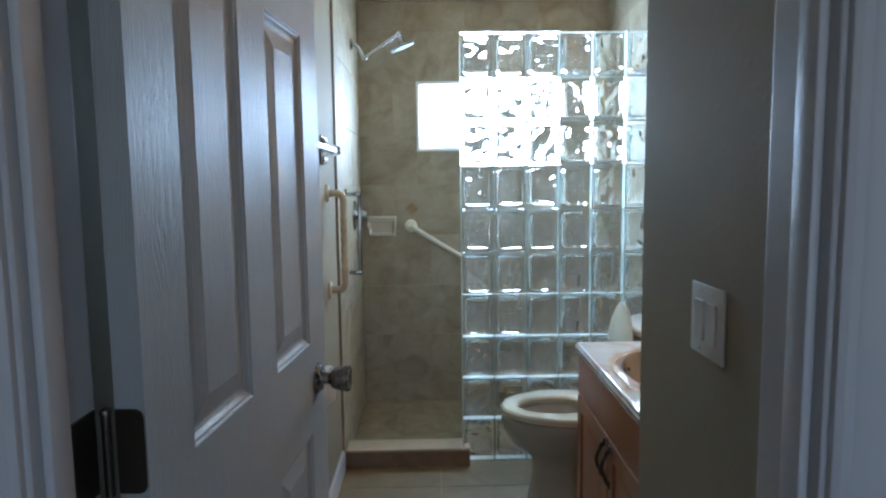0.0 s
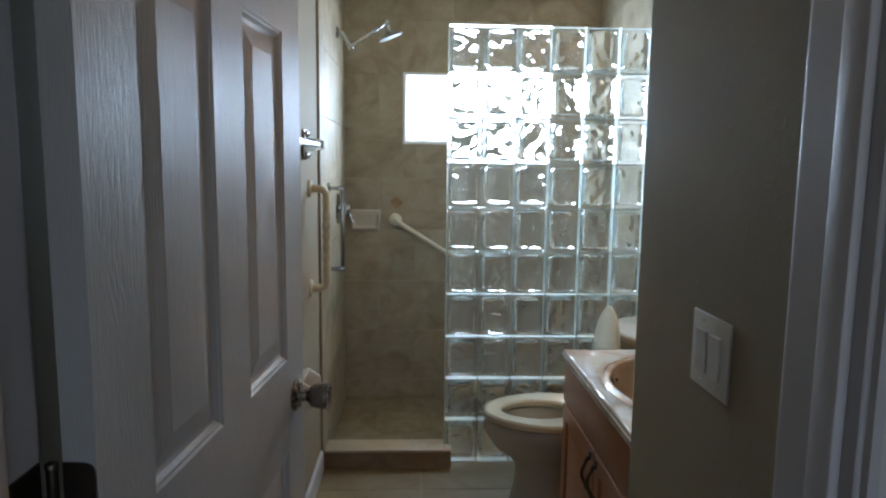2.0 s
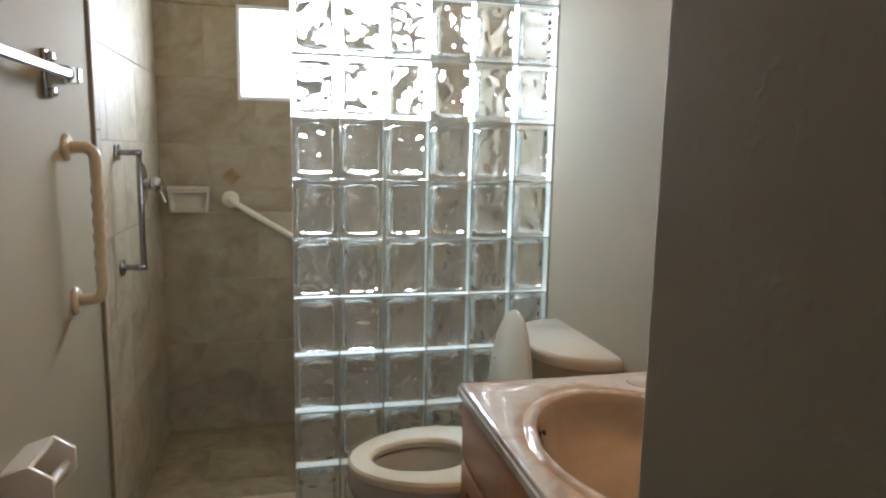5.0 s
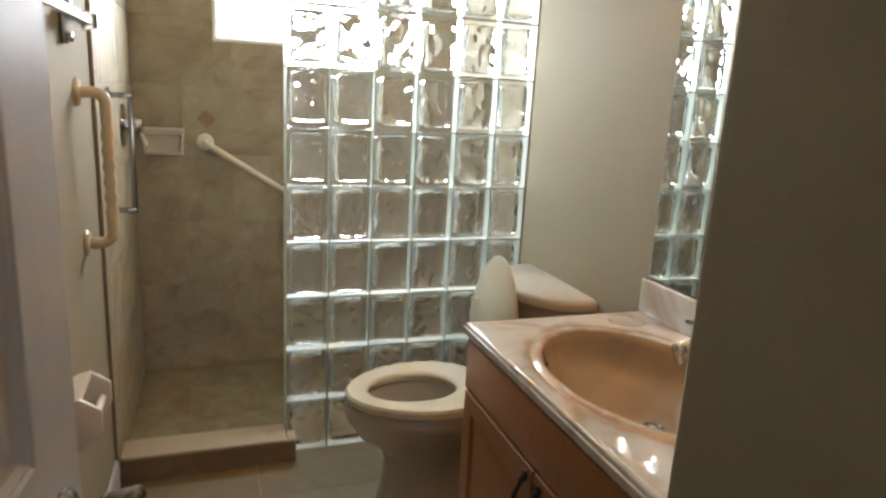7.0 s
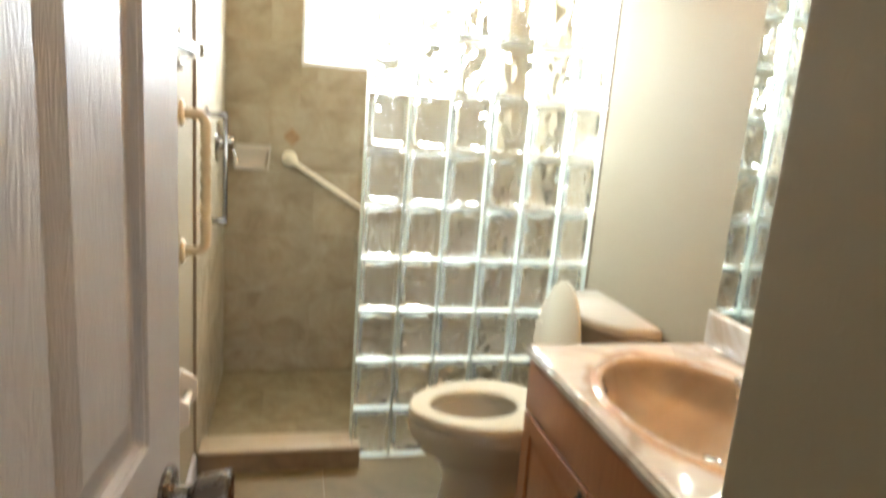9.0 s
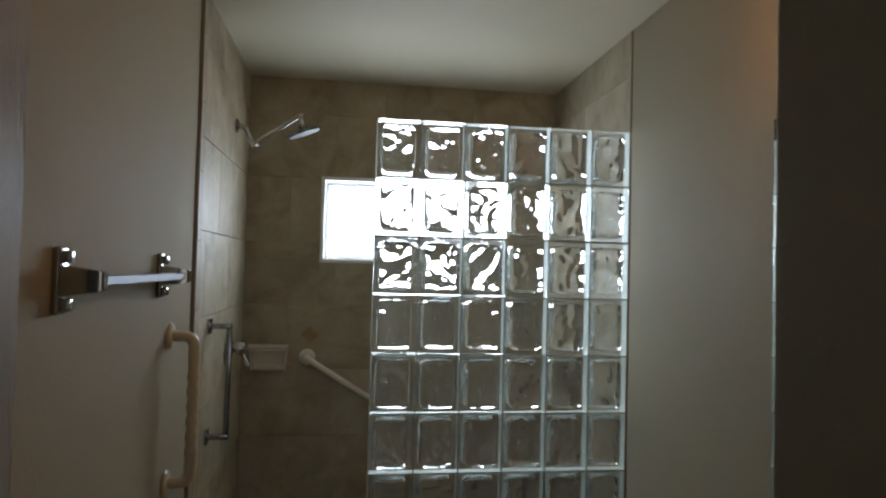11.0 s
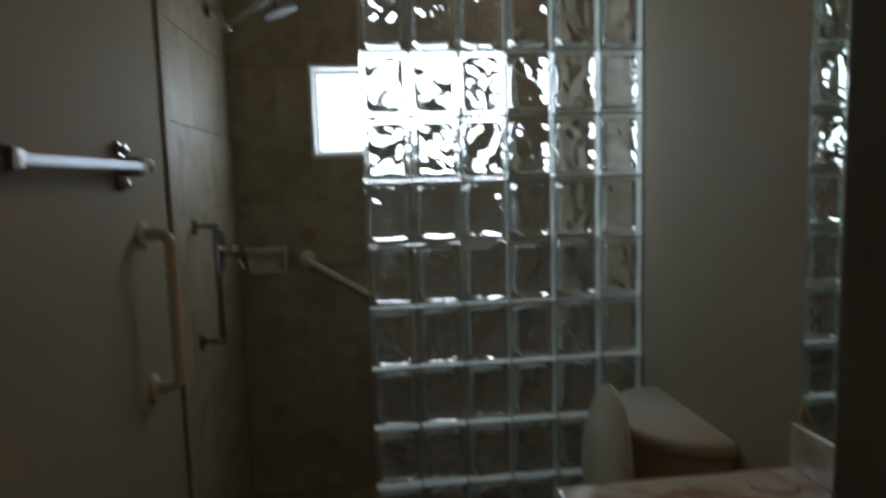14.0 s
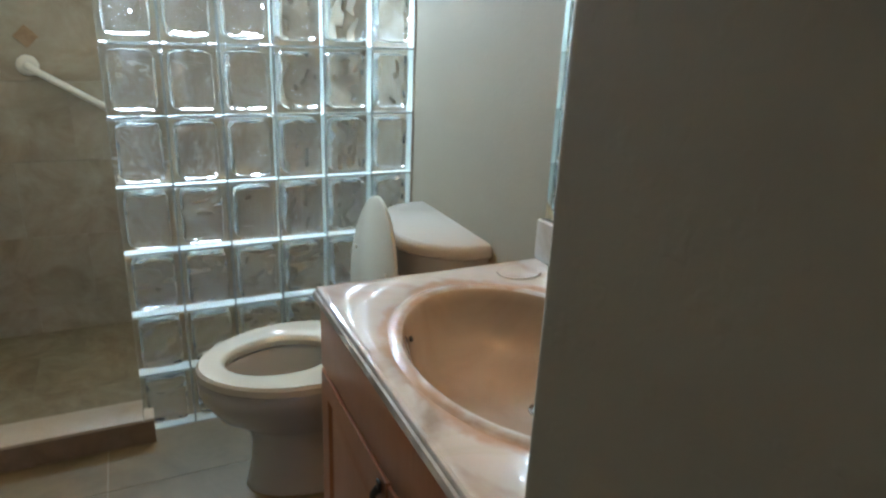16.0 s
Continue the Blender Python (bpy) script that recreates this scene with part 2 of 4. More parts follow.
def tube(bm, pts, r, seg=12, squash=1.0, cap=True):
    """A swept tube; r is one radius or one for each point."""
    pts = [Vector(p) for p in pts]
    rs = r if isinstance(r, (list, tuple)) else [r] * len(pts)
    rings, up = [], None
    for i, p in enumerate(pts):
        d = (pts[min(i + 1, len(pts) - 1)] - pts[max(i - 1, 0)]).normalized()
        if up is None:
            up = Vector((0, 0, 1)) if abs(d.z) < 0.9 else Vector((0, 1, 0))
        side = d.cross(up).normalized()
        up = side.cross(d).normalized()
        rings.append([p + (side * math.cos(2 * math.pi * k / seg) + up * math.sin(2 * math.pi * k / seg) * squash) * rs[i] for k in range(seg)])
    return loft(bm, rings, cap, cap)


def bend(pts, r=0.03, n=6):
    """Rounds the corners of a polyline."""
    pts = [Vector(p) for p in pts]
    out = [pts[0]]
    for a, b, c in zip(pts, pts[1:], pts[2:]):
        p, q = b + (a - b).normalized() * r, b + (c - b).normalized() * r
        for i in range(n + 1):
            t = i / n
            out.append(p * (1 - t) ** 2 + b * 2 * t * (1 - t) + q * t * t)
    return out + [pts[-1]]


def lathe(bm, prof, p, axis, seg=28):
    """A turned form: prof is (distance along the axis, radius)."""
    a = Vector(axis).normalized()
    u = a.orthogonal().normalized()
    w = a.cross(u)
    p = Vector(p)
    rings = [[p + a * d + (u * math.cos(2 * math.pi * k / seg) + w * math.sin(2 * math.pi * k / seg)) * max(r, 1e-4) for k in range(seg)] for d, r in prof]
    return loft(bm, rings)


def part(name, bm, mat, parent=None, label="", kind="", smooth=True):
    bmesh.ops.recalc_face_normals(bm, faces=bm.faces)
    me = bpy.data.meshes.new(name)
    bm.to_mesh(me)
    bm.free()
    me.materials.append(mat)
    if smooth:
        me.shade_smooth()
        me.set_sharp_from_angle(angle=radians(35))
    ob = new(name, me)
    ob.parent = parent
    return tagged(ob, label, "", "", kind)


def thing(name, label, category, at=(0, 0, 0), group=""):
    ob = new(name)
    ob.location = at
    ob.empty_display_size = 0.05
    return tagged(ob, label, category, group)


def setting(name, bm, mat, label="", smooth=False):
    return part(name, bm, mat, None, label, "structure", smooth)


def under(parent, name, bm, mat, label="", smooth=True):
    """A part whose shape was drawn in world coordinates, put under a thing that stands elsewhere."""
    m = parent.matrix_basis
    bmesh.ops.transform(bm, matrix=m.inverted(), verts=bm.verts)
    return part(name, bm, mat, parent, label, "", smooth)


# ---------- large structure ----------
HY0, HY1 = -2.367, -2.482
OX0, OX1, OZ = -0.510, 0.238, 2.045

floor = setting("floor", abox(LX - 0.01, RX + 0.01, HY1, BY + 0.01, -0.1, -0.0015), GROUT, "beige tiled bathroom floor with pale grout")
bm = fresh()
box(bm, LX - 0.12, RX + 0.12, HY1, BY + 0.12, CEIL, CEIL + 0.1)
ceiling = setting("ceiling", bm, CEILING, "cream textured plaster bathroom ceiling")
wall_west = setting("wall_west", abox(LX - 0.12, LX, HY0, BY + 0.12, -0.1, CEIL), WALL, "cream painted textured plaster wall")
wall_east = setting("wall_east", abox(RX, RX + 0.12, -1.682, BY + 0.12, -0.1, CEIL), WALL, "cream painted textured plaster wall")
bm = fresh()
box(bm, LX, WIN[0], BY, BY + 0.12, -0.1, CEIL)
box(bm, WIN[1], RX, BY, BY + 0.12, -0.1, CEIL)
box(bm, WIN[0], WIN[1], BY, BY + 0.12, -0.1, WIN[2])
box(bm, WIN[0], WIN[1], BY, BY + 0.12, WIN[3], CEIL)
wall_north = setting("wall_north", bm, GROUT, "outer shower wall with a small high window")
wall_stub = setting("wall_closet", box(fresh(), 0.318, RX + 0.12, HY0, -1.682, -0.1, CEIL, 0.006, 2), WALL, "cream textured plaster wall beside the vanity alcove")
bm = fresh()
box(bm, LX - 0.12, OX0 - 0.019, HY1, HY0, -0.1, CEIL)
box(bm, OX1 + 0.019, RX + 0.12, HY1, HY0, -0.1, CEIL)
box(bm, OX0 - 0.019, OX1 + 0.019, HY1, HY0, OZ + 0.019, CEIL)
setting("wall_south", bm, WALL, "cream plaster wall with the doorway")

# unseen hall outside the doorway, its opening placed for the added fill lamp
bm = fresh()
box(bm, -1.6, LX - 0.12, HY1, HY1 + 0.1, -0.1, CEIL)
box(bm, RX + 0.12, 1.6, HY1, HY1 + 0.1, -0.1, CEIL)
box(bm, -1.7, -1.6, -4.9, HY1 + 0.1, -0.1, CEIL)
box(bm, 1.6, 1.7, -4.9, HY1 + 0.1, -0.1, CEIL)
box(bm, -1.7, -0.4, -5.0, -4.9, -0.1, CEIL)
box(bm, 1.0, 1.7, -5.0, -4.9, -0.1, CEIL)
box(bm, -0.4, 1.0, -5.0, -4.9, -0.1, 0.9)
box(bm, -0.4, 1.0, -5.0, -4.9, 2.1, CEIL)
setting("wall_hall", bm, HALLWALL, "unseen plain hall walls with an opening for the fill lamp")
setting("floor_hall", abox(-1.7, 1.7, -5.0, HY1, -0.1, -0.004), FLOOR_TILE, "beige hall floor")
setting("ceiling_hall", abox(-1.7, 1.7, -5.0, HY1, CEIL, CEIL + 0.1), CEILING, "plain hall ceiling")
SKYGLOW = Mat("bright_sky", 1.0, Emission_Strength=6.0).color((0.0, 0.0, 0.0)).m
SKYGLOW.node_tree.nodes["Principled BSDF"].inputs["Emission Color"].default_value = (0.77, 0.89, 1.0, 1)
setting("backdrop", loft(fresh(), [[(-0.9, 1.60, z), (1.35, 1.60, z), (1.35, 1.604, z), (-0.9, 1.604, z)] for z in (1.0, 2.7)]), SKYGLOW, "bright overexposed sky outside the window")
setting("ground", abox(-60, 60, -60, 60, -0.3, -0.14), GROUND, "bare ground outside")

# door frame
bm = fresh()
for x0, x1, s in ((OX0 - 0.019, OX0, 1), (OX1, OX1 + 0.019, -1)):
    box(bm, x0, x1, HY1, HY0 + 0.004, 0, OZ, 0.002, 1)
    xs = sorted((x1 if s == 1 else x0, (x1 if s == 1 else x0) + s * 0.011))
    box(bm, xs[0], xs[1], HY1 + 0.018, HY1 + 0.054, 0, OZ - 0.011, 0.003, 2)
box(bm, OX0 - 0.019, OX1 + 0.019, HY1, HY0 + 0.004, OZ, OZ + 0.019, 0.002, 1)
door_1 = thing("door_1", "white painted six-panel door standing open against the plaster wall", "door", (0, 0, 0))
door_1["kind"] = "structure"
under(door_1, "jamb", bm, TRIM)


def casing(x0, x1, y, out, inner):
    """Moulded casing on one side of the opening: stepped profile, thick at the outside."""
    bm = fresh()
    n = [(0.0, 0.0), (0.0, 0.009), (0.006, 0.013), (0.016, 0.011), (0.02, 0.014), (0.04, 0.017), (0.050, 0.0195), (0.058, 0.017), (0.058, 0.0)]
    s = 1 if x1 > x0 else -1
    w = abs(x1 - x0) / 0.058
    loft(bm, [[(x0 + s * a * w, y + out * b, z) for a, b in n] for z in (0, OZ + 0.062)])
    return bm


under(door_1, "casing", casing(OX1 + 0.005, OX1 + 0.068, HY1, -1, 0), TRIM)
under(door_1, "casing", casing(OX0 - 0.005, OX0 - 0.068, HY1, -1, 0), TRIM)
bm = fresh()
box(bm, OX0 - 0.005, OX1 + 0.005, HY1 - 0.017, HY1, OZ + 0.005, OZ + 0.062, 0.003, 1)
under(door_1, "casing", bm, TRIM)
bm = fresh()
box(bm, OX1 + 0.004, 0.317, HY0, HY0 + 0.016, 0, OZ + 0.06, 0.004, 2)
box(bm, LX + 0.001, OX0 - 0.004, HY0, HY0 + 0.016, 0, OZ + 0.06, 0.004, 2)
box(bm, OX0 - 0.004, OX1 + 0.004, HY0, HY0 + 0.016, OZ + 0.004, OZ + 0.06, 0.004, 2)
under(door_1, "casing", bm, TRIM)

# baseboards
bm = fresh()
prof = [(0, 0), (0.013, 0), (0.013, 0.082), (0.009, 0.094), (0.004, 0.098), (0, 0.098)]
loft(bm, [[(LX + a, y, z) for a, z in prof] for y in (HY0 + 0.017, -0.085)])
baseboard = setting("baseboard", bm, TRIM, "white painted wooden baseboard")
bm = fresh()
loft(bm, [[(0.318 - a, y, z) for a, z in prof] for y in (HY0 + 0.017, -1.682)])
setting("baseboard", bm, TRIM, "white painted wooden baseboard")
bm = fresh()
loft(bm, [[(RX - a, y, z) for a, z in prof] for y in (-0.80, -0.008)])
setting("baseboard", bm, TRIM, "white painted wooden baseboard")

# window
win = thing("window_1", "small high vinyl window, bright with daylight", "window")
win["kind"] = "structure"
bm = fresh()
x0, x1, z0, z1 = WIN
for a in ((x0, x0 + 0.018, z0, z1), (x1 - 0.018, x1, z0, z1), (x0 + 0.018, x1 - 0.018, z0, z0 + 0.018), (x0 + 0.018, x1 - 0.018, z1 - 0.018, z1)):
    box(bm, a[0], a[1], BY - 0.008, BY + 0.09, a[2], a[3], 0.002, 1)
under(win, "window_frame", bm, VINYL)
bm = fresh()
for a in ((x0 + 0.018, x0 + 0.036, z0 + 0.018, z1 - 0.018), (x1 - 0.036, x1 - 0.018, z0 + 0.018, z1 - 0.018), (x0 + 0.036, x1 - 0.036, z0 + 0.018, z0 + 0.036), (x0 + 0.036, x1 - 0.036, z1 - 0.036, z1 - 0.018)):
    box(bm, a[0], a[1], BY + 0.075, BY + 0.11, a[2], a[3], 0.002, 1)
under(win, "sash", bm, VINYL)

# ---------- door leaf ----------
HP, FP = Vector((-0.452, -2.367, 0)), Vector((-0.383, -1.610, 0))
DD = (FP - HP).normalized()
DM = Matrix.Translation(HP) @ Matrix(((DD.x, -DD.y, 0, 0), (DD.y, DD.x, 0, 0), (0, 0, 1, 0), (0, 0, 0, 1)))
# leaf coordinates: x along the leaf from the hinge, y = 0 the face that looks into the room, +y towards the wall
LW, LT = 0.770, 0.035
US = ((0.114, 0.322), (0.443, 0.653))
ZS = ((0.235, 0.826), (1.02, 1.655), (1.766, 1.925))


def leaf_part(name, bm, mat, parent=door_1, label="", smooth=True):
    bmesh.ops.transform(bm, matrix=DM, verts=bm.verts)
    return under(door_1, name, bm, mat, label, smooth) if parent is door_1 else part(name, bm, mat, parent, label)


bm = fresh()
for u0, u1 in ((0, US[0][0]), (US[0][1], US[1][0]), (US[1][1], LW)):
    box(bm, u0, u1, 0, LT, 0.012, 2.035)
for u0, u1 in US:
    for z0_, z1_ in ((0.012, ZS[0][0]), (ZS[0][1], ZS[1][0]), (ZS[1][1], ZS[2][0]), (ZS[2][1], 2.035)):
        box(bm, u0, u1, 0, LT, z0_, z1_)
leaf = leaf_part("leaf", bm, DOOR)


def panel(u0, u1, z0, z1):
    bm = fresh()
    steps = [(0, 0), (0.004, 0.003), (0.007, 0.0035), (0.013, 0.009), (0.018, 0.0105), (0.022, 0.0105), (0.05, 0.004), (0.053, 0.003)]
    for face, s in ((0, 1), (LT, -1)):
        rings = [[(u0 + o, face + s * d, z0 + o), (u1 - o, face + s * d, z0 + o), (u1 - o, face + s * d, z1 - o), (u0 + o, face + s * d, z1 - o)] for o, d in steps]
        loft(bm, rings, False, True)
    return bm


for u0, u1 in US:
    for z0_, z1_ in ZS:
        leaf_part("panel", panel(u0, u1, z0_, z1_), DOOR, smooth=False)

KU, KZ = 0.702, 0.932
knob = leaf_part("knob", lathe(fresh(), [(0.0, 0.033), (0.004, 0.033), (0.009, 0.028), (0.011, 0.014), (0.026, 0.0125), (0.030, 0.0165), (0.036, 0.0225), (0.045, 0.0255), (0.058, 0.0275), (0.066, 0.029), (0.070, 0.0285), (0.0715, 0.026), (0.070, 0.022), (0.066, 0.004)], (KU, -0.0005, KZ), (0, -1, 0), 36), NICKEL, label="brushed nickel door knob")
leaf_part("knob", lathe(fresh(), [(0.0, 0.033), (0.004, 0.033), (0.009, 0.028), (0.011, 0.014), (0.018, 0.0125), (0.022, 0.024), (0.036, 0.0275), (0.043, 0.02)], (KU, LT + 0.0005, KZ), (0, 1, 0), 28), NICKEL, label="brushed nickel door knob")
bm = fresh()
box(bm, LW - 0.0005, LW + 0.0012, 0.005, 0.030, KZ - 0.03, KZ + 0.03)
leaf_part("latch", bm, NICKEL)
for hz in (0.30, 1.064, 1.81):
    bm = fresh()
    hs = [(0.034, -0.049), (0.034, 0.049), (0.010, 0.049), (0.004, 0.046), (0.001, 0.040), (0.001, -0.040), (0.004, -0.046), (0.010, -0.049)]
    loft(bm, [[(x, y, hz + z) for y, z in hs] for x in (-0.0025, -0.0004)])
    for sy_, sz_ in ((0.012, 0.034), (0.022, 0.012), (0.012, -0.012), (0.022, -0.034)):
        lathe(bm, [(0, 0.0035), (0.0006, 0.0030)], (-0.0024, sy_, hz + sz_), (-1, 0, 0), 10)
    pin = Vector((-0.008, -0.004, hz))
    for k in range(5):
        lathe(bm, [(0, 0.0055), (0.0186, 0.0055)], (pin.x, LT + 0.006, hz - 0.049 + k * 0.0192), (0, 0, 1), 14)
    lathe(bm, [(0, 0.0068), (0.004, 0.006), (0.006, 0.002)], (pin.x, LT + 0.006, hz + 0.0465), (0, 0, 1), 14)
    hinge = leaf_part("hinge", bm, HINGE, label="dark worn bronze butt hinge")
bm = fresh()
for hz in (0.30, 1.064, 1.81):
    box(bm, OX0 - 0.0005, OX0 + 0.002, HY0 - 0.047, HY0 + 0.002, hz - 0.049, hz + 0.049, 0.0008, 1)
under(door_1, "hinge", bm, HINGE)

# ---------- toilet ----------
CY = -0.385


def egg(cx, ax, ay, z, cy=CY, n=48, front=0.12, power=2.0):
    out = []
    for k in range(n):
        t = 2 * math.pi * k / n
        c, s = math.cos(t), math.sin(t)
        e = 2 / power
        x = ax * math.copysign(abs(c) ** e, c)
        y = ay * math.copysign(abs(s) ** e, s) * (1 + front * c)
        out.append((cx + x, cy + y, z))
    return out


toilet = thing("toilet", "bone porcelain toilet with the seat down and lid raised", "toilet", (0.5, CY, 0))
rings = [egg(0.465, 0.205, 0.112, 0.0), egg(0.465, 0.207, 0.114, 0.006), egg(0.465, 0.203, 0.110, 0.02), egg(0.462, 0.184, 0.097, 0.09), egg(0.458, 0.176, 0.094, 0.15), egg(0.455, 0.178, 0.098, 0.185),
         egg(0.446, 0.192, 0.112, 0.212), egg(0.422, 0.226, 0.145, 0.252), egg(0.402, 0.247, 0.172, 0.315), egg(0.396, 0.249, 0.185, 0.342), egg(0.395, 0.247, 0.185, 0.366),
         egg(0.395, 0.240, 0.180, 0.374), egg(0.380, 0.170, 0.115, 0.374), egg(0.380, 0.162, 0.108, 0.362), egg(0.385, 0.150, 0.100, 0.31), egg(0.39, 0.115, 0.08, 0.24), egg(0.40, 0.07, 0.055, 0.19)]
under(toilet, "bowl", loft(fresh(), rings), PORCELAIN)
under(toilet, "water", loft(fresh(), [egg(0.39, 0.10, 0.07, 0.228), egg(0.39, 0.102, 0.072, 0.231)]), WATER)
bm = fresh()
box(bm, 0.585, 0.76, CY - 0.12, CY + 0.12, 0.25, 0.385, 0.02, 3)
under(toilet, "deck", bm, PORCELAIN)
so, si = [], []
for o, z in ((-0.004, 0.382), (0.002, 0.386), (0.001, 0.404), (-0.006, 0.412)):
    so.append(egg(0.398, 0.249 + o, 0.198 + o, z))
for o, z in ((0.014, 0.4125), (0.005, 0.408), (0.0, 0.400), (0.004, 0.382)):
    si.append(egg(0.372, 0.149 + o, 0.102 + o, z, CY, 48, 0.05))
vr = so + si
bm = fresh()
vs = [[bm.verts.new(p) for p in r] for r in vr]
for a, b in zip(vs, vs[1:] + vs[:1]):
    for i in range(48):
        j = (i + 1) % 48
        bm.faces.new((a[i], a[j], b[j], b[i]))
under(toilet, "seat", bm, SEAT)
bm = fresh()


def lid_ring(o, dx):
    out = []
    for x, y, _ in egg(0, 0.215 + o, 0.183 + o, 0, 0, 48, -0.16):
        h = x + 0.215
        out.append((0.628 + dx + 0.075 * h, CY + y, 0.415 + h))
    return out


loft(bm, [lid_ring(-0.006, -0.007), lid_ring(0, -0.003), lid_ring(0, 0.003), lid_ring(-0.006, 0.007)])
under(toilet, "lid", bm, SEAT)
for sy in (-0.075, 0.075):
    bm = fresh()
    box(bm, 0.612, 0.648, CY + sy - 0.014, CY + sy + 0.014, 0.386, 0.424, 0.008, 3)
    under(toilet, "hinge_cap", bm, SEAT)
    under(toilet, "bumper", lathe(fresh(), [(0, 0.006), (0.004, 0.005)], (0.636, CY + sy * 1.7, 0.66), (-1, 0, 0.07), 12), CREAM)


def tank_ring(z, grow, cy=-0.343, hy=0.242):
    pts = []
    hy += grow
    for k in range(33):
        t = -math.cos(math.pi * k / 32)
        pts.append((RX - 0.045 - (0.175 + grow) * (1 - abs(t) ** 2.8) ** 0.62, cy + hy * t, z))
    return pts + [(RX - 0.004, cy + hy, z), (RX - 0.004, cy - hy, z)]


under(toilet, "tank", loft(fresh(), [tank_ring(0.386, -0.035), tank_ring(0.40, -0.022), tank_ring(0.60, -0.012), tank_ring(0.70, -0.009)]), PORCELAIN)
under(toilet, "tank_lid", loft(fresh(), [tank_ring(0.701, -0.002), tank_ring(0.707, 0.003), tank_ring(0.726, 0.004), tank_ring(0.736, -0.002), tank_ring(0.742, -0.012)]), PORCELAIN)
bm = lathe(fresh(), [(0, 0.011), (0.006, 0.011), (0.010, 0.006)], (0.676, -0.51, 0.655), (-1, 0, 0), 16)
tube(bm, [(0.664, -0.51, 0.655), (0.658, -0.50, 0.652), (0.656, -0.46, 0.645)], [0.005, 0.006, 0.007])
under(toilet, "flush_lever", bm, CHROME)

# ---------- vanity ----------
VX, VY0, VY1 = 0.390, -1.680, -0.826
vanity = thing("vanity_cabinet", "reddish maple-stained vanity cabinet with two closed raised-panel doors", "cabinet", (0.65, -1.27, 0))
bm = fresh()
for a, b in ((VY1 - 0.016, VY1), (VY0, VY0 + 0.016)):
    box(bm, VX, RX - 0.002, a, b, 0.14, 0.757, 0.001, 1)
    box(bm, VX + 0.07, RX - 0.002, a, b, 0, 0.1399)
box(bm, VX + 0.018, RX - 0.002, VY0 + 0.016, VY1 - 0.016, 0.14, 0.156)
box(bm, VX + 0.07, VX + 0.086, VY0 + 0.016, VY1 - 0.016, 0, 0.14)
box(bm, VX, VX + 0.018, VY0 + 0.016, VY1 - 0.016, 0.595, 0.757)
box(bm, VX, VX + 0.018, VY0 + 0.016, VY1 - 0.016, 0.14, 0.17)
box(bm, VX, VX + 0.018, VY0 + 0.016, VY0 + 0.11, 0.17, 0.595)
box(bm, VX, VX + 0.018, VY1 - 0.03, VY1 - 0.016, 0.17, 0.595)
under(vanity, "body", bm, WOOD)
bm = fresh()
box(bm, VX - 0.017, VX - 0.0005, VY0 + 0.006, VY1 - 0.004, 0.614, 0.748, 0.003, 2)
under(vanity, "false_drawer_front", bm, WOOD)


def raised_door(y0, y1, z0, z1):
    """A frame-and-raised-panel cabinet door, its face at VX - 0.019."""
    bm = fresh()
    x = VX - 0.019
    steps = [(0.0, 0.019), (0.0, 0.003), (0.003, 0.0), (0.050, 0.0), (0.053, 0.003), (0.056, 0.007), (0.062, 0.008), (0.090, 0.001), (0.094, 0.0005)]
    rings = [[(x + d, y0 + o, z0 + o), (x + d, y1 - o, z0 + o), (x + d, y1 - o, z1 - o), (x + d, y0 + o, z1 - o)] for o, d in steps]
    return loft(bm, rings)


def pull(y, z0, z1):
    x = VX - 0.019
    bm = fresh()
    pts = [(x - 0.004, y, z0), (x - 0.013, y, z0 + 0.012)] + [(x - 0.014 - 0.011 * math.sin(math.pi * t), y, z0 + 0.018 + (z1 - z0 - 0.036) * t) for t in [i / 10 for i in range(11)]] + [(x - 0.013, y, z1 - 0.012), (x - 0.004, y, z1)]
    rs = [0.007, 0.0065] + [0.0045 + 0.0012 * abs(math.sin(math.pi * i / 10)) for i in range(11)] + [0.0065, 0.007]
    tube(bm, pts, rs, 10)
    for z in (z0 - 0.003, z1 + 0.003):
        box(bm, x - 0.006, x - 0.0003, y - 0.008, y + 0.008, z - 0.012, z + 0.012, 0.003, 2)
    return bm


for y0, y1, hy in ((-1.232, -0.836, -1.204), (-1.625, -1.237, -1.264)):
    d = under(vanity, "door", raised_door(y0, y1, 0.160, 0.608), WOOD)
    h = part("handle", pull(hy, 0.480, 0.580), PULL, None, "black arched metal pull")
    h.parent = d
    h.matrix_parent_inverse = vanity.matrix_basis.inverted()

# counter with moulded basin
ctop = thing("vanity_countertop", "glossy pink-beige cultured marble counter with moulded oval basin", "countertop", (0.65, -1.27, 0.741))
CX, CYB, CZ = 0.635, -1.206, 0.790
BRX, BRY = 0.198, 0.272
cx0, cx1, cy0, cy1 = 0.364, RX - 0.002, -1.680, -0.815
angs = sorted([2 * math.pi * k / 88 for k in range(88)] + [math.atan2(y - CYB, x - CX) % (2 * math.pi) for x in (cx0, cx1) for y in (cy0, cy1)])


def rect_ring(inset, z):
    out = []
    for t in angs:
        c, s = math.cos(t), math.sin(t)
        k = min(((cx1 if c > 0 else cx0) - CX) / c if abs(c) > 1e-6 else 9, ((cy1 if s > 0 else cy0) - CYB) / s if abs(s) > 1e-6 else 9)
        x, y = CX + k * c, CYB + k * s
        out.append((max(x, cx0 + inset), min(max(y, cy0 + 0.0), cy1 - inset), z))
    return out


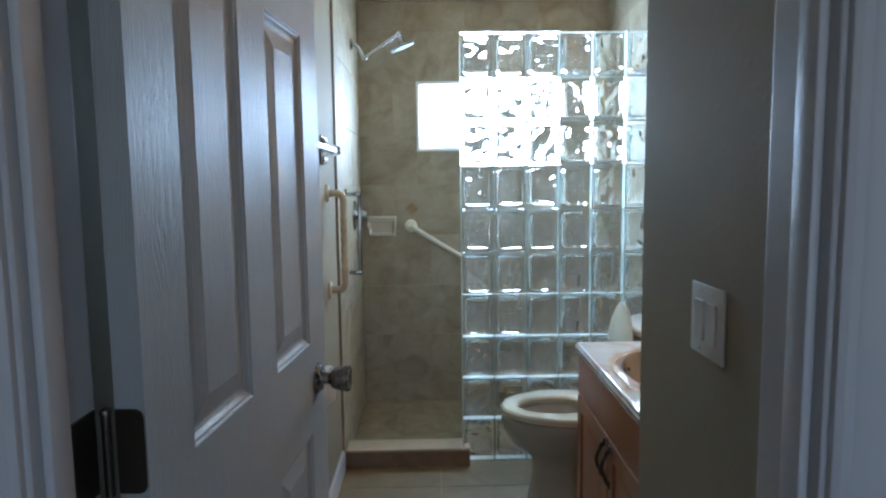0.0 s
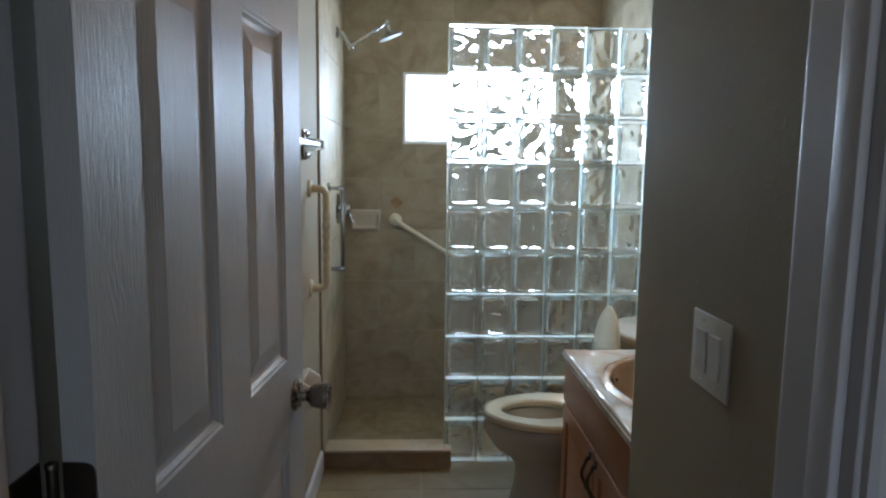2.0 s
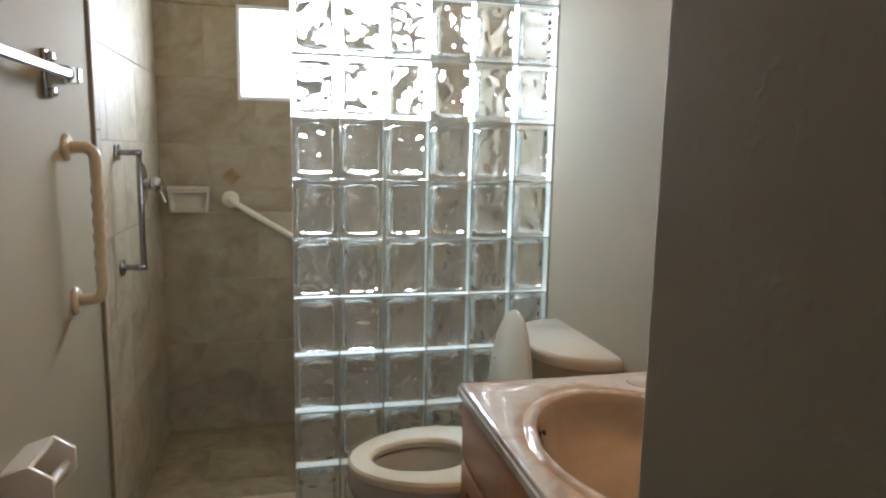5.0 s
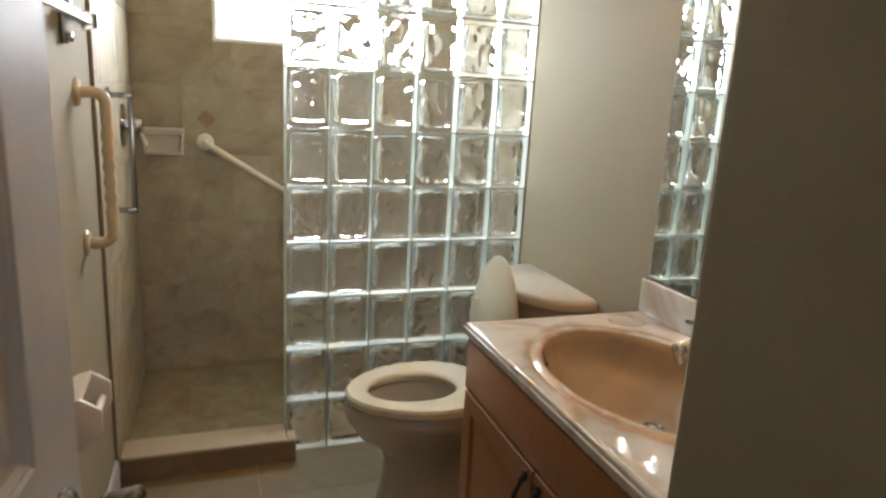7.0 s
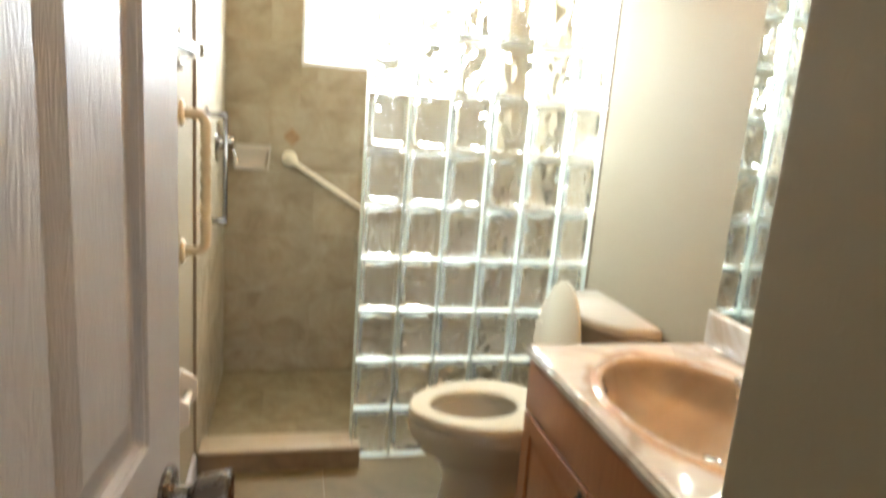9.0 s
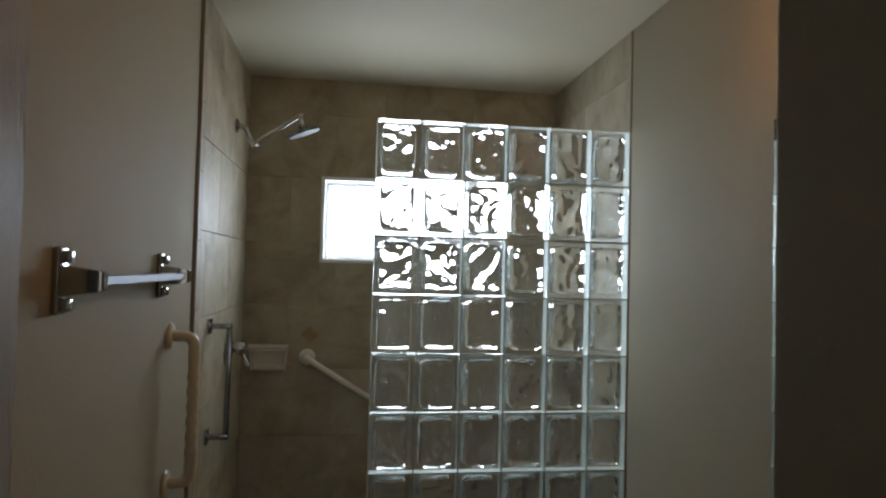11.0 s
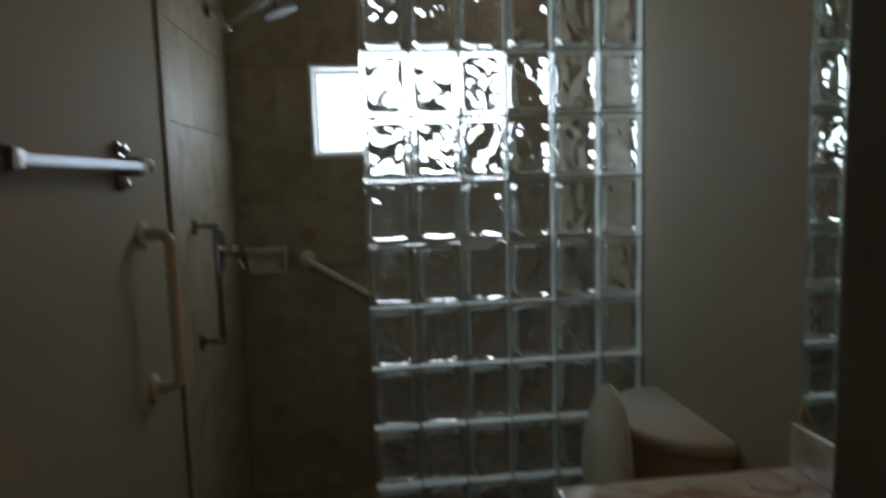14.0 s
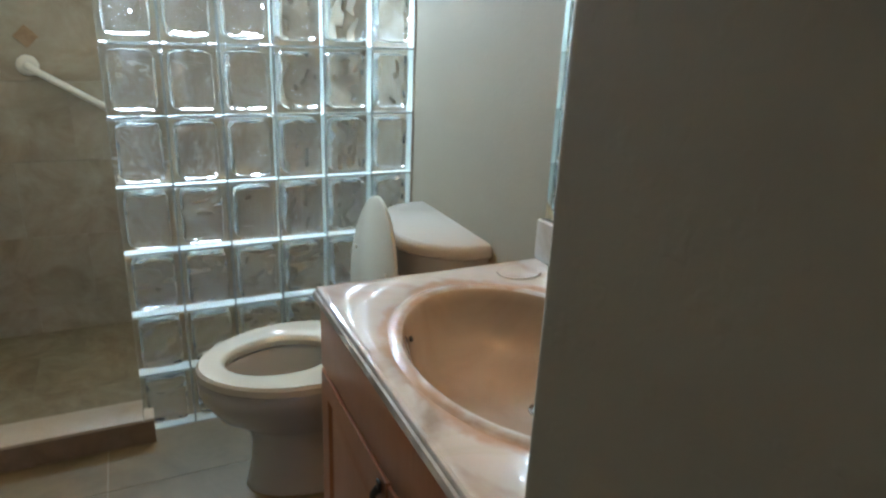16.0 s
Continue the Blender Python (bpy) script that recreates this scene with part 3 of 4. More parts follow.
def oval_ring(k, z, dx=0.0):
    out = []
    for t in angs:
        c, s = math.cos(t), math.sin(t)
        r = 1 / math.sqrt((c / (BRX * k)) ** 2 + (s / (BRY * k)) ** 2)
        out.append((CX + dx + r * c, CYB + r * s, z))
    return out


rings = [rect_ring(0.012, CZ - 0.032), rect_ring(0.003, CZ - 0.032), rect_ring(0.0, CZ - 0.029), rect_ring(0.0, CZ - 0.013), rect_ring(0.0035, CZ - 0.010), rect_ring(0.0035, CZ - 0.006), rect_ring(0.006, CZ - 0.002), rect_ring(0.011, CZ), rect_ring(0.015, CZ - 0.0015), rect_ring(0.022, CZ - 0.002),
         oval_ring(1.19, CZ - 0.002), oval_ring(1.165, CZ - 0.0045), oval_ring(1.14, CZ - 0.005), oval_ring(1.115, CZ - 0.002), oval_ring(1.09, CZ + 0.001), oval_ring(1.045, CZ + 0.0005), oval_ring(1.02, CZ - 0.0035)]
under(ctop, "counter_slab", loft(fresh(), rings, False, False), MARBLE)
rings = [oval_ring(1.02, CZ - 0.0035), oval_ring(1.0, CZ - 0.009), oval_ring(0.985, CZ - 0.026, 0.001), oval_ring(0.955, CZ - 0.052, 0.003),
         oval_ring(0.90, CZ - 0.080, 0.007), oval_ring(0.81, CZ - 0.102, 0.012), oval_ring(0.68, CZ - 0.116, 0.018), oval_ring(0.50, CZ - 0.124, 0.026), oval_ring(0.30, CZ - 0.128, 0.034), oval_ring(0.13, CZ - 0.130, 0.04)]
under(ctop, "basin", loft(fresh(), rings, False, True), BASIN, "smooth tan moulded oval basin")
bm = fresh()
box(bm, RX - 0.022, RX - 0.0025, -1.680, -0.815, CZ - 0.003, 0.886, 0.005, 3)
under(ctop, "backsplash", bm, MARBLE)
for sy in (-0.890, -1.50):
    bm = lathe(fresh(), [(0.0, 0.052), (0.0035, 0.050), (0.004, 0.046), (0.002, 0.040), (0.0015, 0.002)], (0, 0, 0), (0, 0, 1), 32)
    bmesh.ops.transform(bm, matrix=Matrix.Translation((0.81 if sy > -1 else 0.80, sy, CZ - 0.002)) @ Matrix.Diagonal((1.0, 0.8, 1, 1)), verts=bm.verts)
    under(ctop, "soap_recess", bm, MARBLE)
bm = lathe(fresh(), [(0.0, 0.024), (0.002, 0.0235), (0.003, 0.019), (0.001, 0.0165), (0.001, 0.014), (0.006, 0.012), (0.007, 0.002)], (0.672, -1.215, CZ - 0.1295), (0, 0, 1), 28)
under(ctop, "drain", bm, CHROME)
# Solid disc, dark in place of the shade inside the overflow hole.
bm = lathe(fresh(), [(-0.002, 0.0052), (0.0022, 0.0052), (0.0024, 0.004)], (0.487, -1.045, CZ - 0.034), (0.75, -0.55, 0.35), 14)
under(ctop, "overflow_hole", bm, GAP_SHADE)

faucet = thing("faucet", "chrome centerset faucet with two lever handles on marble counter", "faucet", (0.835, -1.203, CZ))
bm = fresh()
box(bm, 0.808, 0.866, -1.283, -1.123, CZ - 0.001, CZ + 0.014, 0.006, 3)
under(faucet, "base", bm, CHROME)
FY = -1.203
tube_pts = bend([(0.838, FY, CZ + 0.01), (0.836, FY, CZ + 0.055), (0.775, FY, CZ + 0.062), (0.724, FY, CZ + 0.050)], 0.02)
bm = tube(fresh(), tube_pts, [0.016] * 5 + [0.0125] * (len(tube_pts) - 5), 14)
bmesh.ops.create_uvsphere(bm, u_segments=18, v_segments=12, radius=0.0165, matrix=Matrix.Translation((0.722, FY, CZ + 0.049)))
tube(bm, [(0.722, FY, CZ + 0.045), (0.728, FY, CZ + 0.018)], 0.0115, 14)
under(faucet, "spout", bm, CHROME)
for sy in (-1, 1):
    y = FY + sy * 0.051
    bm = lathe(fresh(), [(0, 0.02), (0.012, 0.0185), (0.03, 0.013), (0.045, 0.016), (0.058, 0.015), (0.064, 0.008)], (0.838, y, CZ + 0.013), (0, 0, 1), 24)
    tube(bm, [(0.834, y, CZ + 0.072), (0.812, y + sy * 0.004, CZ + 0.084), (0.785, y + sy * 0.006, CZ + 0.087)], [0.008, 0.0075, 0.009], 12, 0.6)
    under(faucet, "handle", bm, CHROME)

mirror = thing("wall_mirror", "frameless plate mirror on the wall above the vanity", "mirror", (RX, -1.27, 0.890))
under(mirror, "glass", box(fresh(), RX - 0.007, RX - 0.0012, -1.679, -0.826, 0.890, 1.893, 0.0012, 1), MIRROR)
for y in (-1.05, -1.49):
    under(mirror, "clip", abox(RX - 0.010, RX - 0.001, y - 0.008, y + 0.008, 1.885, 1.905, 0.002, 1), CHROME)

light = thing("vanity_light", "chrome strip light with three lit clear globe bulbs", "wall lamp", (RX, -1.22, 2.18))
bm = fresh()
box(bm, RX - 0.025, RX - 0.001, -1.50, -0.94, 2.13, 2.24, 0.006, 2)
under(light, "backplate", bm, CHROME)
for by in (-1.045, -1.205, -1.365):
    bm = lathe(fresh(), [(0, 0.026), (0.012, 0.025), (0.014, 0.018), (0.046, 0.016)], (RX - 0.025, by, 2.17), (-1, 0, 0), 24)
    under(light, "socket", bm, CERAMIC)
    bm = bmesh.new()
    bmesh.ops.create_uvsphere(bm, u_segments=32, v_segments=20, radius=0.047, matrix=Matrix.Translation((0.790, by, 2.17)))
    b = under(light, "bulb", bm, BULB, "clear glass globe bulb, lit")
    b.visible_shadow = False
    bm = fresh()
    tube(bm, [(0.810, by - 0.010, 2.17), (0.795, by - 0.012, 2.18), (0.789, by - 0.004, 2.172), (0.789, by + 0.004, 2.178), (0.795, by + 0.012, 2.171), (0.810, by + 0.010, 2.17)], 0.0016, 6)
    f_ = part("filament", bm, FILAMENT, None)
    f_.parent = b
    f_.matrix_parent_inverse = light.matrix_basis.inverted()
    f_.visible_shadow = False

# ---------- light switch ----------
sw = thing("light_switch", "white two-gang rocker switch plate on textured plaster", "light switch", (0.318, -2.034, 1.128))
bm = fresh()
box(bm, 0.3125, 0.3177, -2.097, -1.971, 1.068, 1.187, 0.002, 2)
under(sw, "plate", bm, PLATE)
for y in (-2.057, -2.011):
    bm = fresh()
    loft(bm, [[(0.3125, y - 0.0165, z), (0.3125, y + 0.0165, z), (x, y + 0.0165, z), (x, y - 0.0165, z)] for z, x in ((1.094, 0.3085), (1.127, 0.3105), (1.160, 0.3075))])
    under(sw, "rocker", bm, PLATE)
    for z in (1.079, 1.176):
        under(sw, "screw", lathe(fresh(), [(0, 0.003), (0.0012, 0.0022)], (0.3125, y, z), (-1, 0, 0), 10), PLATE)

# ---------- ceiling vent ----------
vent = thing("ceiling_vent", "square cream plastic exhaust fan grille in the ceiling", "vent", (0.2, -0.375, CEIL))
bm = fresh()
a = [(-0.104, 0.0), (-0.104, -0.004), (-0.094, -0.014), (-0.084, -0.016), (-0.082, -0.013)]
vx, vy = 0.209, -0.305
loft(bm, [[(vx - o, vy - o * 1.15, CEIL + z), (vx + o, vy - o * 1.15, CEIL + z), (vx + o, vy + o * 1.15, CEIL + z), (vx - o, vy + o * 1.15, CEIL + z)] for o, z in [(-p, q) for p, q in a]], True, False)
under(vent, "frame", bm, VENT)
# Solid slab whose black colour gives the shade between the slats.
under(vent, "duct_opening", abox(vx - 0.088, vx + 0.088, vy - 0.10, vy + 0.10, CEIL - 0.0146, CEIL - 0.001), GAP_SHADE)
for k in range(9):
    y = vy - 0.086 + k * 0.0215
    bm = fresh()
    loft(bm, [[(x, y - 0.0068, CEIL - 0.012), (x, y - 0.0068, CEIL - 0.0156), (x, y + 0.0068, CEIL - 0.0153), (x, y + 0.0068, CEIL - 0.012)] for x in (vx - 0.083, vx + 0.083)])
    under(vent, "slat", bm, VENT)
under(vent, "centre_bar", abox(vx - 0.004, vx + 0.004, vy - 0.094, vy + 0.094, CEIL - 0.0162, CEIL - 0.012), VENT)

# ---------- left wall fittings ----------
tb = thing("towel_bar", "square aluminium towel bar between two polished metal posts", "towel bar", (LX, -0.78, 1.48))
for y in (-1.060, -0.458):
    bm = fresh()
    box(bm, LX, LX + 0.013, y - 0.021, y + 0.021, 1.425, 1.540, 0.004, 3)
    box(bm, LX + 0.010, LX + 0.026, y - 0.013, y + 0.013, 1.512, 1.534, 0.004, 2)
    box(bm, LX + 0.010, LX + 0.026, y - 0.013, y + 0.013, 1.430, 1.452, 0.004, 2)
    loft(bm, [[(x, y - w, 1.482 - h), (x, y + w, 1.482 - h), (x, y + w, 1.482 + h), (x, y - w, 1.482 + h)] for x, w, h in ((LX + 0.010, 0.018, 0.026), (LX + 0.045, 0.015, 0.022), (LX + 0.073, 0.013, 0.018), (LX + 0.080, 0.009, 0.014))])
    under(tb, "post", bm, POST)
bm = fresh()
box(bm, LX + 0.052, LX + 0.070, -1.049, -0.469, 1.473, 1.491, 0.0015, 1)
under(tb, "bar", bm, ALU)

gb = thing("grab_bar", "cream plastic grab bar with a wavy finger grip", "grab bar", (LX, -0.37, 1.11))
gy = -0.330
raw = bend([(LX + 0.01, gy, 1.312), (LX + 0.070, gy, 1.312), (LX + 0.070, gy, 0.906), (LX + 0.01, gy, 0.906)], 0.035, 8)
pts, rs = [], []
for a, b in zip(raw, raw[1:]):
    n = max(1, int((b - a).length / 0.008))
    for i in range(n):
        pts.append(a.lerp(b, i / n))
pts.append(raw[-1])
for p in pts:
    grip = 0.98 < p.z < 1.235 and p.x > LX + 0.068
    rs.append(0.0155 + (0.0022 * math.sin((p.z - 0.98) * 2 * math.pi / 0.042) if grip else 0))
under(gb, "rail", tube(fresh(), pts, rs, 18), CREAM)
for z in (1.312, 0.906):
    under(gb, "flange", lathe(fresh(), [(0.0, 0.036), (0.006, 0.036), (0.011, 0.031), (0.013, 0.017)], (LX, gy, z), (1, 0, 0), 30), CREAM)

tp = thing("toilet_paper_holder", "empty cream ceramic toilet paper holder on plaster wall", "toilet paper holder", (LX, -0.78, 0.60))
hexp = [(0.0, 0.045), (0.055, 0.062), (0.098, 0.032), (0.098, -0.018), (0.05, -0.062), (0.0, -0.06)]
TZ = 0.630
for y0, y1 in ((-0.872, -0.860), (-0.728, -0.716)):
    bm = loft(fresh(), [[(LX + a, y, TZ + b) for a, b in hexp] for y in (y0, y1)])
    bmesh.ops.bevel(bm, geom=list(bm.edges), offset=0.003, segments=2, profile=0.5, affect="EDGES")
    under(tp, "side", bm, CERAMIC)
bm = fresh()
loft(bm, [[(LX + a, y, TZ + b) for a, b in ((0.0, 0.045), (0.055, 0.062), (0.058, 0.052), (0.012, 0.036), (0.012, -0.05), (0.0, -0.06))] for y in (-0.860, -0.728)])
under(tp, "back", bm, CERAMIC)
under(tp, "roller", tube(fresh(), [(LX + 0.078, -0.860, TZ + 0.0), (LX + 0.078, -0.855, TZ), (LX + 0.078, -0.735, TZ), (LX + 0.078, -0.728, TZ)], [0.007, 0.010, 0.010, 0.007], 18), CERAMIC, "white plastic roller")

# ---------- shower fittings ----------
TXL = LX + 0.012
cg = thing("shower_grab_bar", "slim square chrome grab bar on tiled shower wall", "grab bar", (TXL, 0.142, 1.1))
for z in (1.297, 0.912):
    bm = fresh()
    box(bm, TXL, TXL + 0.008, 0.120, 0.164, z - 0.026, z + 0.026, 0.003, 2)
    under(cg, "flange", bm, CHROME)
bm = fresh()
for z0_, z1_ in ((1.288, 1.306), (0.903, 0.921)):
    box(bm, TXL + 0.006, TXL + 0.078, 0.133, 0.151, z0_, z1_, 0.003, 2)
box(bm, TXL + 0.060, TXL + 0.078, 0.1335, 0.1505, 0.906, 1.303, 0.003, 2)
under(cg, "rail", bm, CHROME_SHADED)

vl = thing("shower_valve", "chrome shower valve with round plate and lever", "shower valve", (TXL, 0.555, 1.16))
bm = lathe(fresh(), [(0, 0.082), (0.004, 0.081), (0.009, 0.07), (0.012, 0.045)], (TXL, 0.525, 1.175), (1, 0, 0), 40)
under(vl, "escutcheon", bm, CHROME)
bm = lathe(fresh(), [(0, 0.024), (0.02, 0.022), (0.024, 0.03), (0.042, 0.033), (0.058, 0.027), (0.064, 0.012)], (TXL + 0.012, 0.525, 1.175), (1, 0, 0), 28)
tube(bm, [(TXL + 0.055, 0.525, 1.167), (TXL + 0.068, 0.523, 1.137), (TXL + 0.082, 0.52, 1.102)], [0.009, 0.007, 0.009], 12)
under(vl, "handle", bm, CHROME)

sh = thing("rain_shower", "chrome round rain shower head on an adjustable arm", "shower head", (TXL, 0.55, 2.090))
bm = lathe(fresh(), [(0, 0.03), (0.004, 0.029), (0.010, 0.018), (0.012, 0.011)], (TXL, 0.55, 2.090), (1, 0, 0), 26)
under(sh, "flange", bm, CHROME)
bm = tube(fresh(), bend([(TXL, 0.55, 2.090), (TXL + 0.035, 0.55, 2.085), (-0.492, 0.547, 2.020)], 0.02), 0.0105, 14)
bmesh.ops.create_uvsphere(bm, u_segments=16, v_segments=10, radius=0.017, matrix=Matrix.Translation((-0.486, 0.546, 2.018)))
under(sh, "arm", bm, CHROME)
bm = tube(fresh(), [(-0.482, 0.542, 2.020), (-0.305, 0.482, 2.125)], [0.008, 0.008], 14)
bmesh.ops.create_uvsphere(bm, u_segments=16, v_segments=10, radius=0.015, matrix=Matrix.Translation((-0.298, 0.48, 2.127)))
tube(bm, [(-0.298, 0.48, 2.127), (-0.288, 0.478, 2.090)], 0.009, 12)
under(sh, "extension_arm", bm, CHROME)
ax = Vector((0.36, 0.07, -0.93))
bm = lathe(fresh(), [(-0.012, 0.014), (0.0, 0.018), (0.008, 0.05), (0.014, 0.068), (0.020, 0.071), (0.024, 0.069)], (-0.287, 0.477, 2.080), ax, 36)
head = under(sh, "head", bm, CHROME_SHADED)
under(sh, "spray_face", lathe(fresh(), [(0.0, 0.0655), (0.0022, 0.065)], Vector((-0.287, 0.477, 2.080)) + ax.normalized() * 0.0243, ax, 36), PLASTIC_GREY, "dark grey spray face")
_au = ax.normalized().orthogonal().normalized()
_aw = ax.normalized().cross(_au)
bm = fresh()
for rr, n in ((0.0, 1), (0.018, 8), (0.034, 14), (0.048, 20), (0.060, 26)):
    for k in range(n):
        t = 2 * math.pi * k / n
        p = Vector((-0.287, 0.477, 2.080)) + ax.normalized() * 0.024 + (_au * math.cos(t) + _aw * math.sin(t)) * rr
        lathe(bm, [(0, 0.0022), (0.002, 0.0014)], p, ax, 6)
noz = part("nozzle", bm, PULL, None, "dark rubber spray nozzles", "stuff")
noz.parent = head
noz.matrix_parent_inverse = sh.matrix_basis.inverted()

TYB = BY - 0.011


def soap_dish(dx, dz, label):
    """A pressed ceramic dish: rolled top lip over a shallow tray with sloping ends."""
    sd = thing("soap_dish", label, "soap dish", (dx, TYB, dz))

    def ring(y, top, bottom, z0, z1, r=0.006):
        pts = [(-top, z1), (top, z1), (bottom, z0), (-bottom, z0)]
        out = []
        for i, (px, pz) in enumerate(pts):
            p = Vector((px, pz))
            q0, q1 = Vector(pts[i - 1]), Vector(pts[(i + 1) % 4])
            a_, b_ = p + (q0 - p).normalized() * r, p + (q1 - p).normalized() * r
            for k in range(4):
                t = k / 3
                c_ = a_ * (1 - t) ** 2 + p * 2 * t * (1 - t) + b_ * t * t
                out.append((dx + c_.x, TYB - y, dz + c_.y))
        return out

    bm = loft(fresh(), [ring(0.0, 0.092, 0.082, -0.060, 0.060), ring(0.020, 0.090, 0.081, -0.060, 0.058), ring(0.036, 0.087, 0.079, -0.058, 0.040), ring(0.041, 0.083, 0.075, -0.054, 0.036),
                        ring(0.040, 0.077, 0.069, -0.047, 0.031), ring(0.020, 0.073, 0.065, -0.042, 0.030), ring(0.010, 0.070, 0.060, -0.036, 0.028)])
    under(sd, "dish", bm, DISH)
    xs, rs = (-0.091, -0.088, 0.088, 0.091), [0.008, 0.0135, 0.0135, 0.008]
    under(sd, "lip", tube(fresh(), [(dx + x, TYB - 0.026, dz + 0.048) for x in xs], rs, 16), DISH)


soap_dish(-0.440, 1.088, "cream ceramic soap dish on the tiled wall")
soap_dish(0.166, 0.688, "low cream ceramic soap dish behind glass block screen")

dg = thing("diagonal_grab_bar", "almond coated grab bar mounted diagonally on tiled wall", "grab bar", (-0.262, TYB, 1.08))
pa, pb = Vector((-0.264, TYB, 1.089)), Vector((0.215, TYB, 0.790))
off = Vector((0, -0.045, 0))
along = (pb - pa).normalized()
bm = tube(fresh(), bend([pa + Vector((0, -0.008, 0)), pa + off, pb + off, pb + Vector((0, -0.008, 0))], 0.03, 8), 0.0135, 18)
under(dg, "rail", bm, DIAGONAL)
for p in (pa, pb):
    under(dg, "flange", lathe(fresh(), [(0, 0.038), (0.008, 0.037), (0.014, 0.030), (0.018, 0.018)], p, (0, -1, 0), 30), DIAGONAL)

# ---------- shower curb ----------
curb = thing("shower_curb", "tan stone tiled shower curb with brown face", "shower curb", (-0.28, 0, 0))
curb["kind"] = "structure"
bm = fresh()
box(bm, LX + 0.013, 0.0, -0.055, 0.055, 0, 0.078)
box(bm, 0.0, 0.028, -0.055, -0.002, 0, 0.078)
under(curb, "core", bm, GROUT)
for x0, x1 in ((LX + 0.014, 0.03),):
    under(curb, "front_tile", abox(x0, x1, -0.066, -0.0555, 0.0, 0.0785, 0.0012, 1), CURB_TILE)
    bm = fresh()
    box(bm, x0, min(x1, -0.001), -0.069, 0.058, 0.079, 0.091, 0.0035, 2)
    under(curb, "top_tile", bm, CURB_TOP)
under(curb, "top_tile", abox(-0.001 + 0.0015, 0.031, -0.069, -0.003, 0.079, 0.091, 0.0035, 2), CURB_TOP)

# ---------- glass block wall ----------
BP, BR, BT = 0.1548, 0.2032, 0.095
gw = thing("glass_block_wall", "clear wavy glass block shower screen, ten rows high", "glass block wall", (0.46, BT / 2, 0))
gw["kind"] = "structure"


def wave(x, z, seed, amp):
    a = 0.7 + seed * 0.4
    c, s = math.cos(a), math.sin(a)
    v = Vector(((x * c - z * s) * 15 + seed * 9.1, (x * s + z * c) * 24 - seed * 5.3, seed * 3.7))
    w = Vector((noise.noise(v * 0.6), noise.noise(v * 0.6 + Vector((5, 1, 2))), 0)) * 1.6
    return amp * (noise.noise(v + w) + 0.6 * noise.noise(v * 2.1 + w))


def block_mesh(seed):
    """A hollow pressed-glass block: bevelled shell outside, rounded cavity with wavy faces inside."""
    bm = fresh()
    hw, hh = (BP - 0.0046) / 2, (BR - 0.0046) / 2
    box(bm, -hw, hw, 0, BT, -hh, hh, 0.0035, 3)
    nx, nz = 26, 34
    w, h, rad = hw - 0.0155, hh - 0.0160, 0.027

    def outline(u, v):
        x, z = u * w, v * h
        # square grid squeezed to round the corners
        ax_, az_ = max(0, abs(x) - (w - rad)), max(0, abs(z) - (h - rad))
        if ax_ and az_:
            m = max(ax_, az_)
            l = math.hypot(ax_, az_)
            k = m / l
            x = math.copysign(w - rad + ax_ * k, x)
            z = math.copysign(h - rad + az_ * k, z)
        return x, z

    grids = []
    for side in (0, 1):
        rows = []
        for j in range(nz + 1):
            row = []
            for i in range(nx + 1):
                u, v = -1 + 2 * i / nx, -1 + 2 * j / nz
                x, z = outline(math.sin(u * math.pi / 2) * 0.5 + u * 0.5, math.sin(v * math.pi / 2) * 0.5 + v * 0.5)
                edge = min(w - abs(x), h - abs(z))
                fade = min(1.0, max(0.0, edge / 0.022))
                wide = 0.013 + 0.009 * noise.noise(Vector((x * 48, z * 48, seed * 2.3 + side)))
                roll = 0.010 * (1 - min(1.0, max(0.0, edge / wide))) ** 2
                y = 0.009 + roll + wave(x, z, seed + side * 31, 0.0070) * (0.3 + 0.7 * fade)
                row.append(bm.verts.new((x, y if side == 0 else BT - y, z)))
            rows.append(row)
        grids.append(rows)
    for side, rows in enumerate(grids):
        for j in range(nz):
            for i in range(nx):
                q = (rows[j][i], rows[j][i + 1], rows[j + 1][i + 1], rows[j + 1][i])
                bm.faces.new(q[::-1] if side else q)
    a, b = grids
    rim = lambda r: [r[0][i] for i in range(nx)] + [r[j][nx] for j in range(nz)] + [r[nz][i] for i in range(nx, 0, -1)] + [r[j][0] for j in range(nz, 0, -1)]
    ra, rb = rim(a), rim(b)
    n = len(ra)
    mids = []
    for k in range(1, 5):
        t = k / 5
        ring = []
        for p, q in zip(ra, rb):
            c = p.co.lerp(q.co, t)
            wob = 1 + 0.03 * noise.noise(Vector((c.x * 40, c.z * 40, t * 2 + seed)))
            ring.append(bm.verts.new((c.x * wob, c.y, c.z * wob)))
        mids.append(ring)
    loops = [ra] + mids + [rb]
    for r0, r1 in zip(loops, loops[1:]):
        for i in range(n):
            j = (i + 1) % n
            bm.faces.new((r0[j], r0[i], r1[i], r1[j]))
    me = bpy.data.meshes.new("glass_block")
    bm.normal_update()
    bm.to_mesh(me)
    bm.free()
    me.materials.append(GLASS)
    me.materials.append(EDGE)
    for p in me.polygons:
        c = p.center
        if abs(p.normal.y) < 0.3 and (abs(c.x) > hw - 0.002 or abs(c.z) > hh - 0.002):
            p.material_index = 1
    me.shade_smooth()
    me.set_sharp_from_angle(angle=radians(40))
    return me


LASTW = RX - 0.001 - BP * 5
blocks = [block_mesh(s) for s in range(7)]
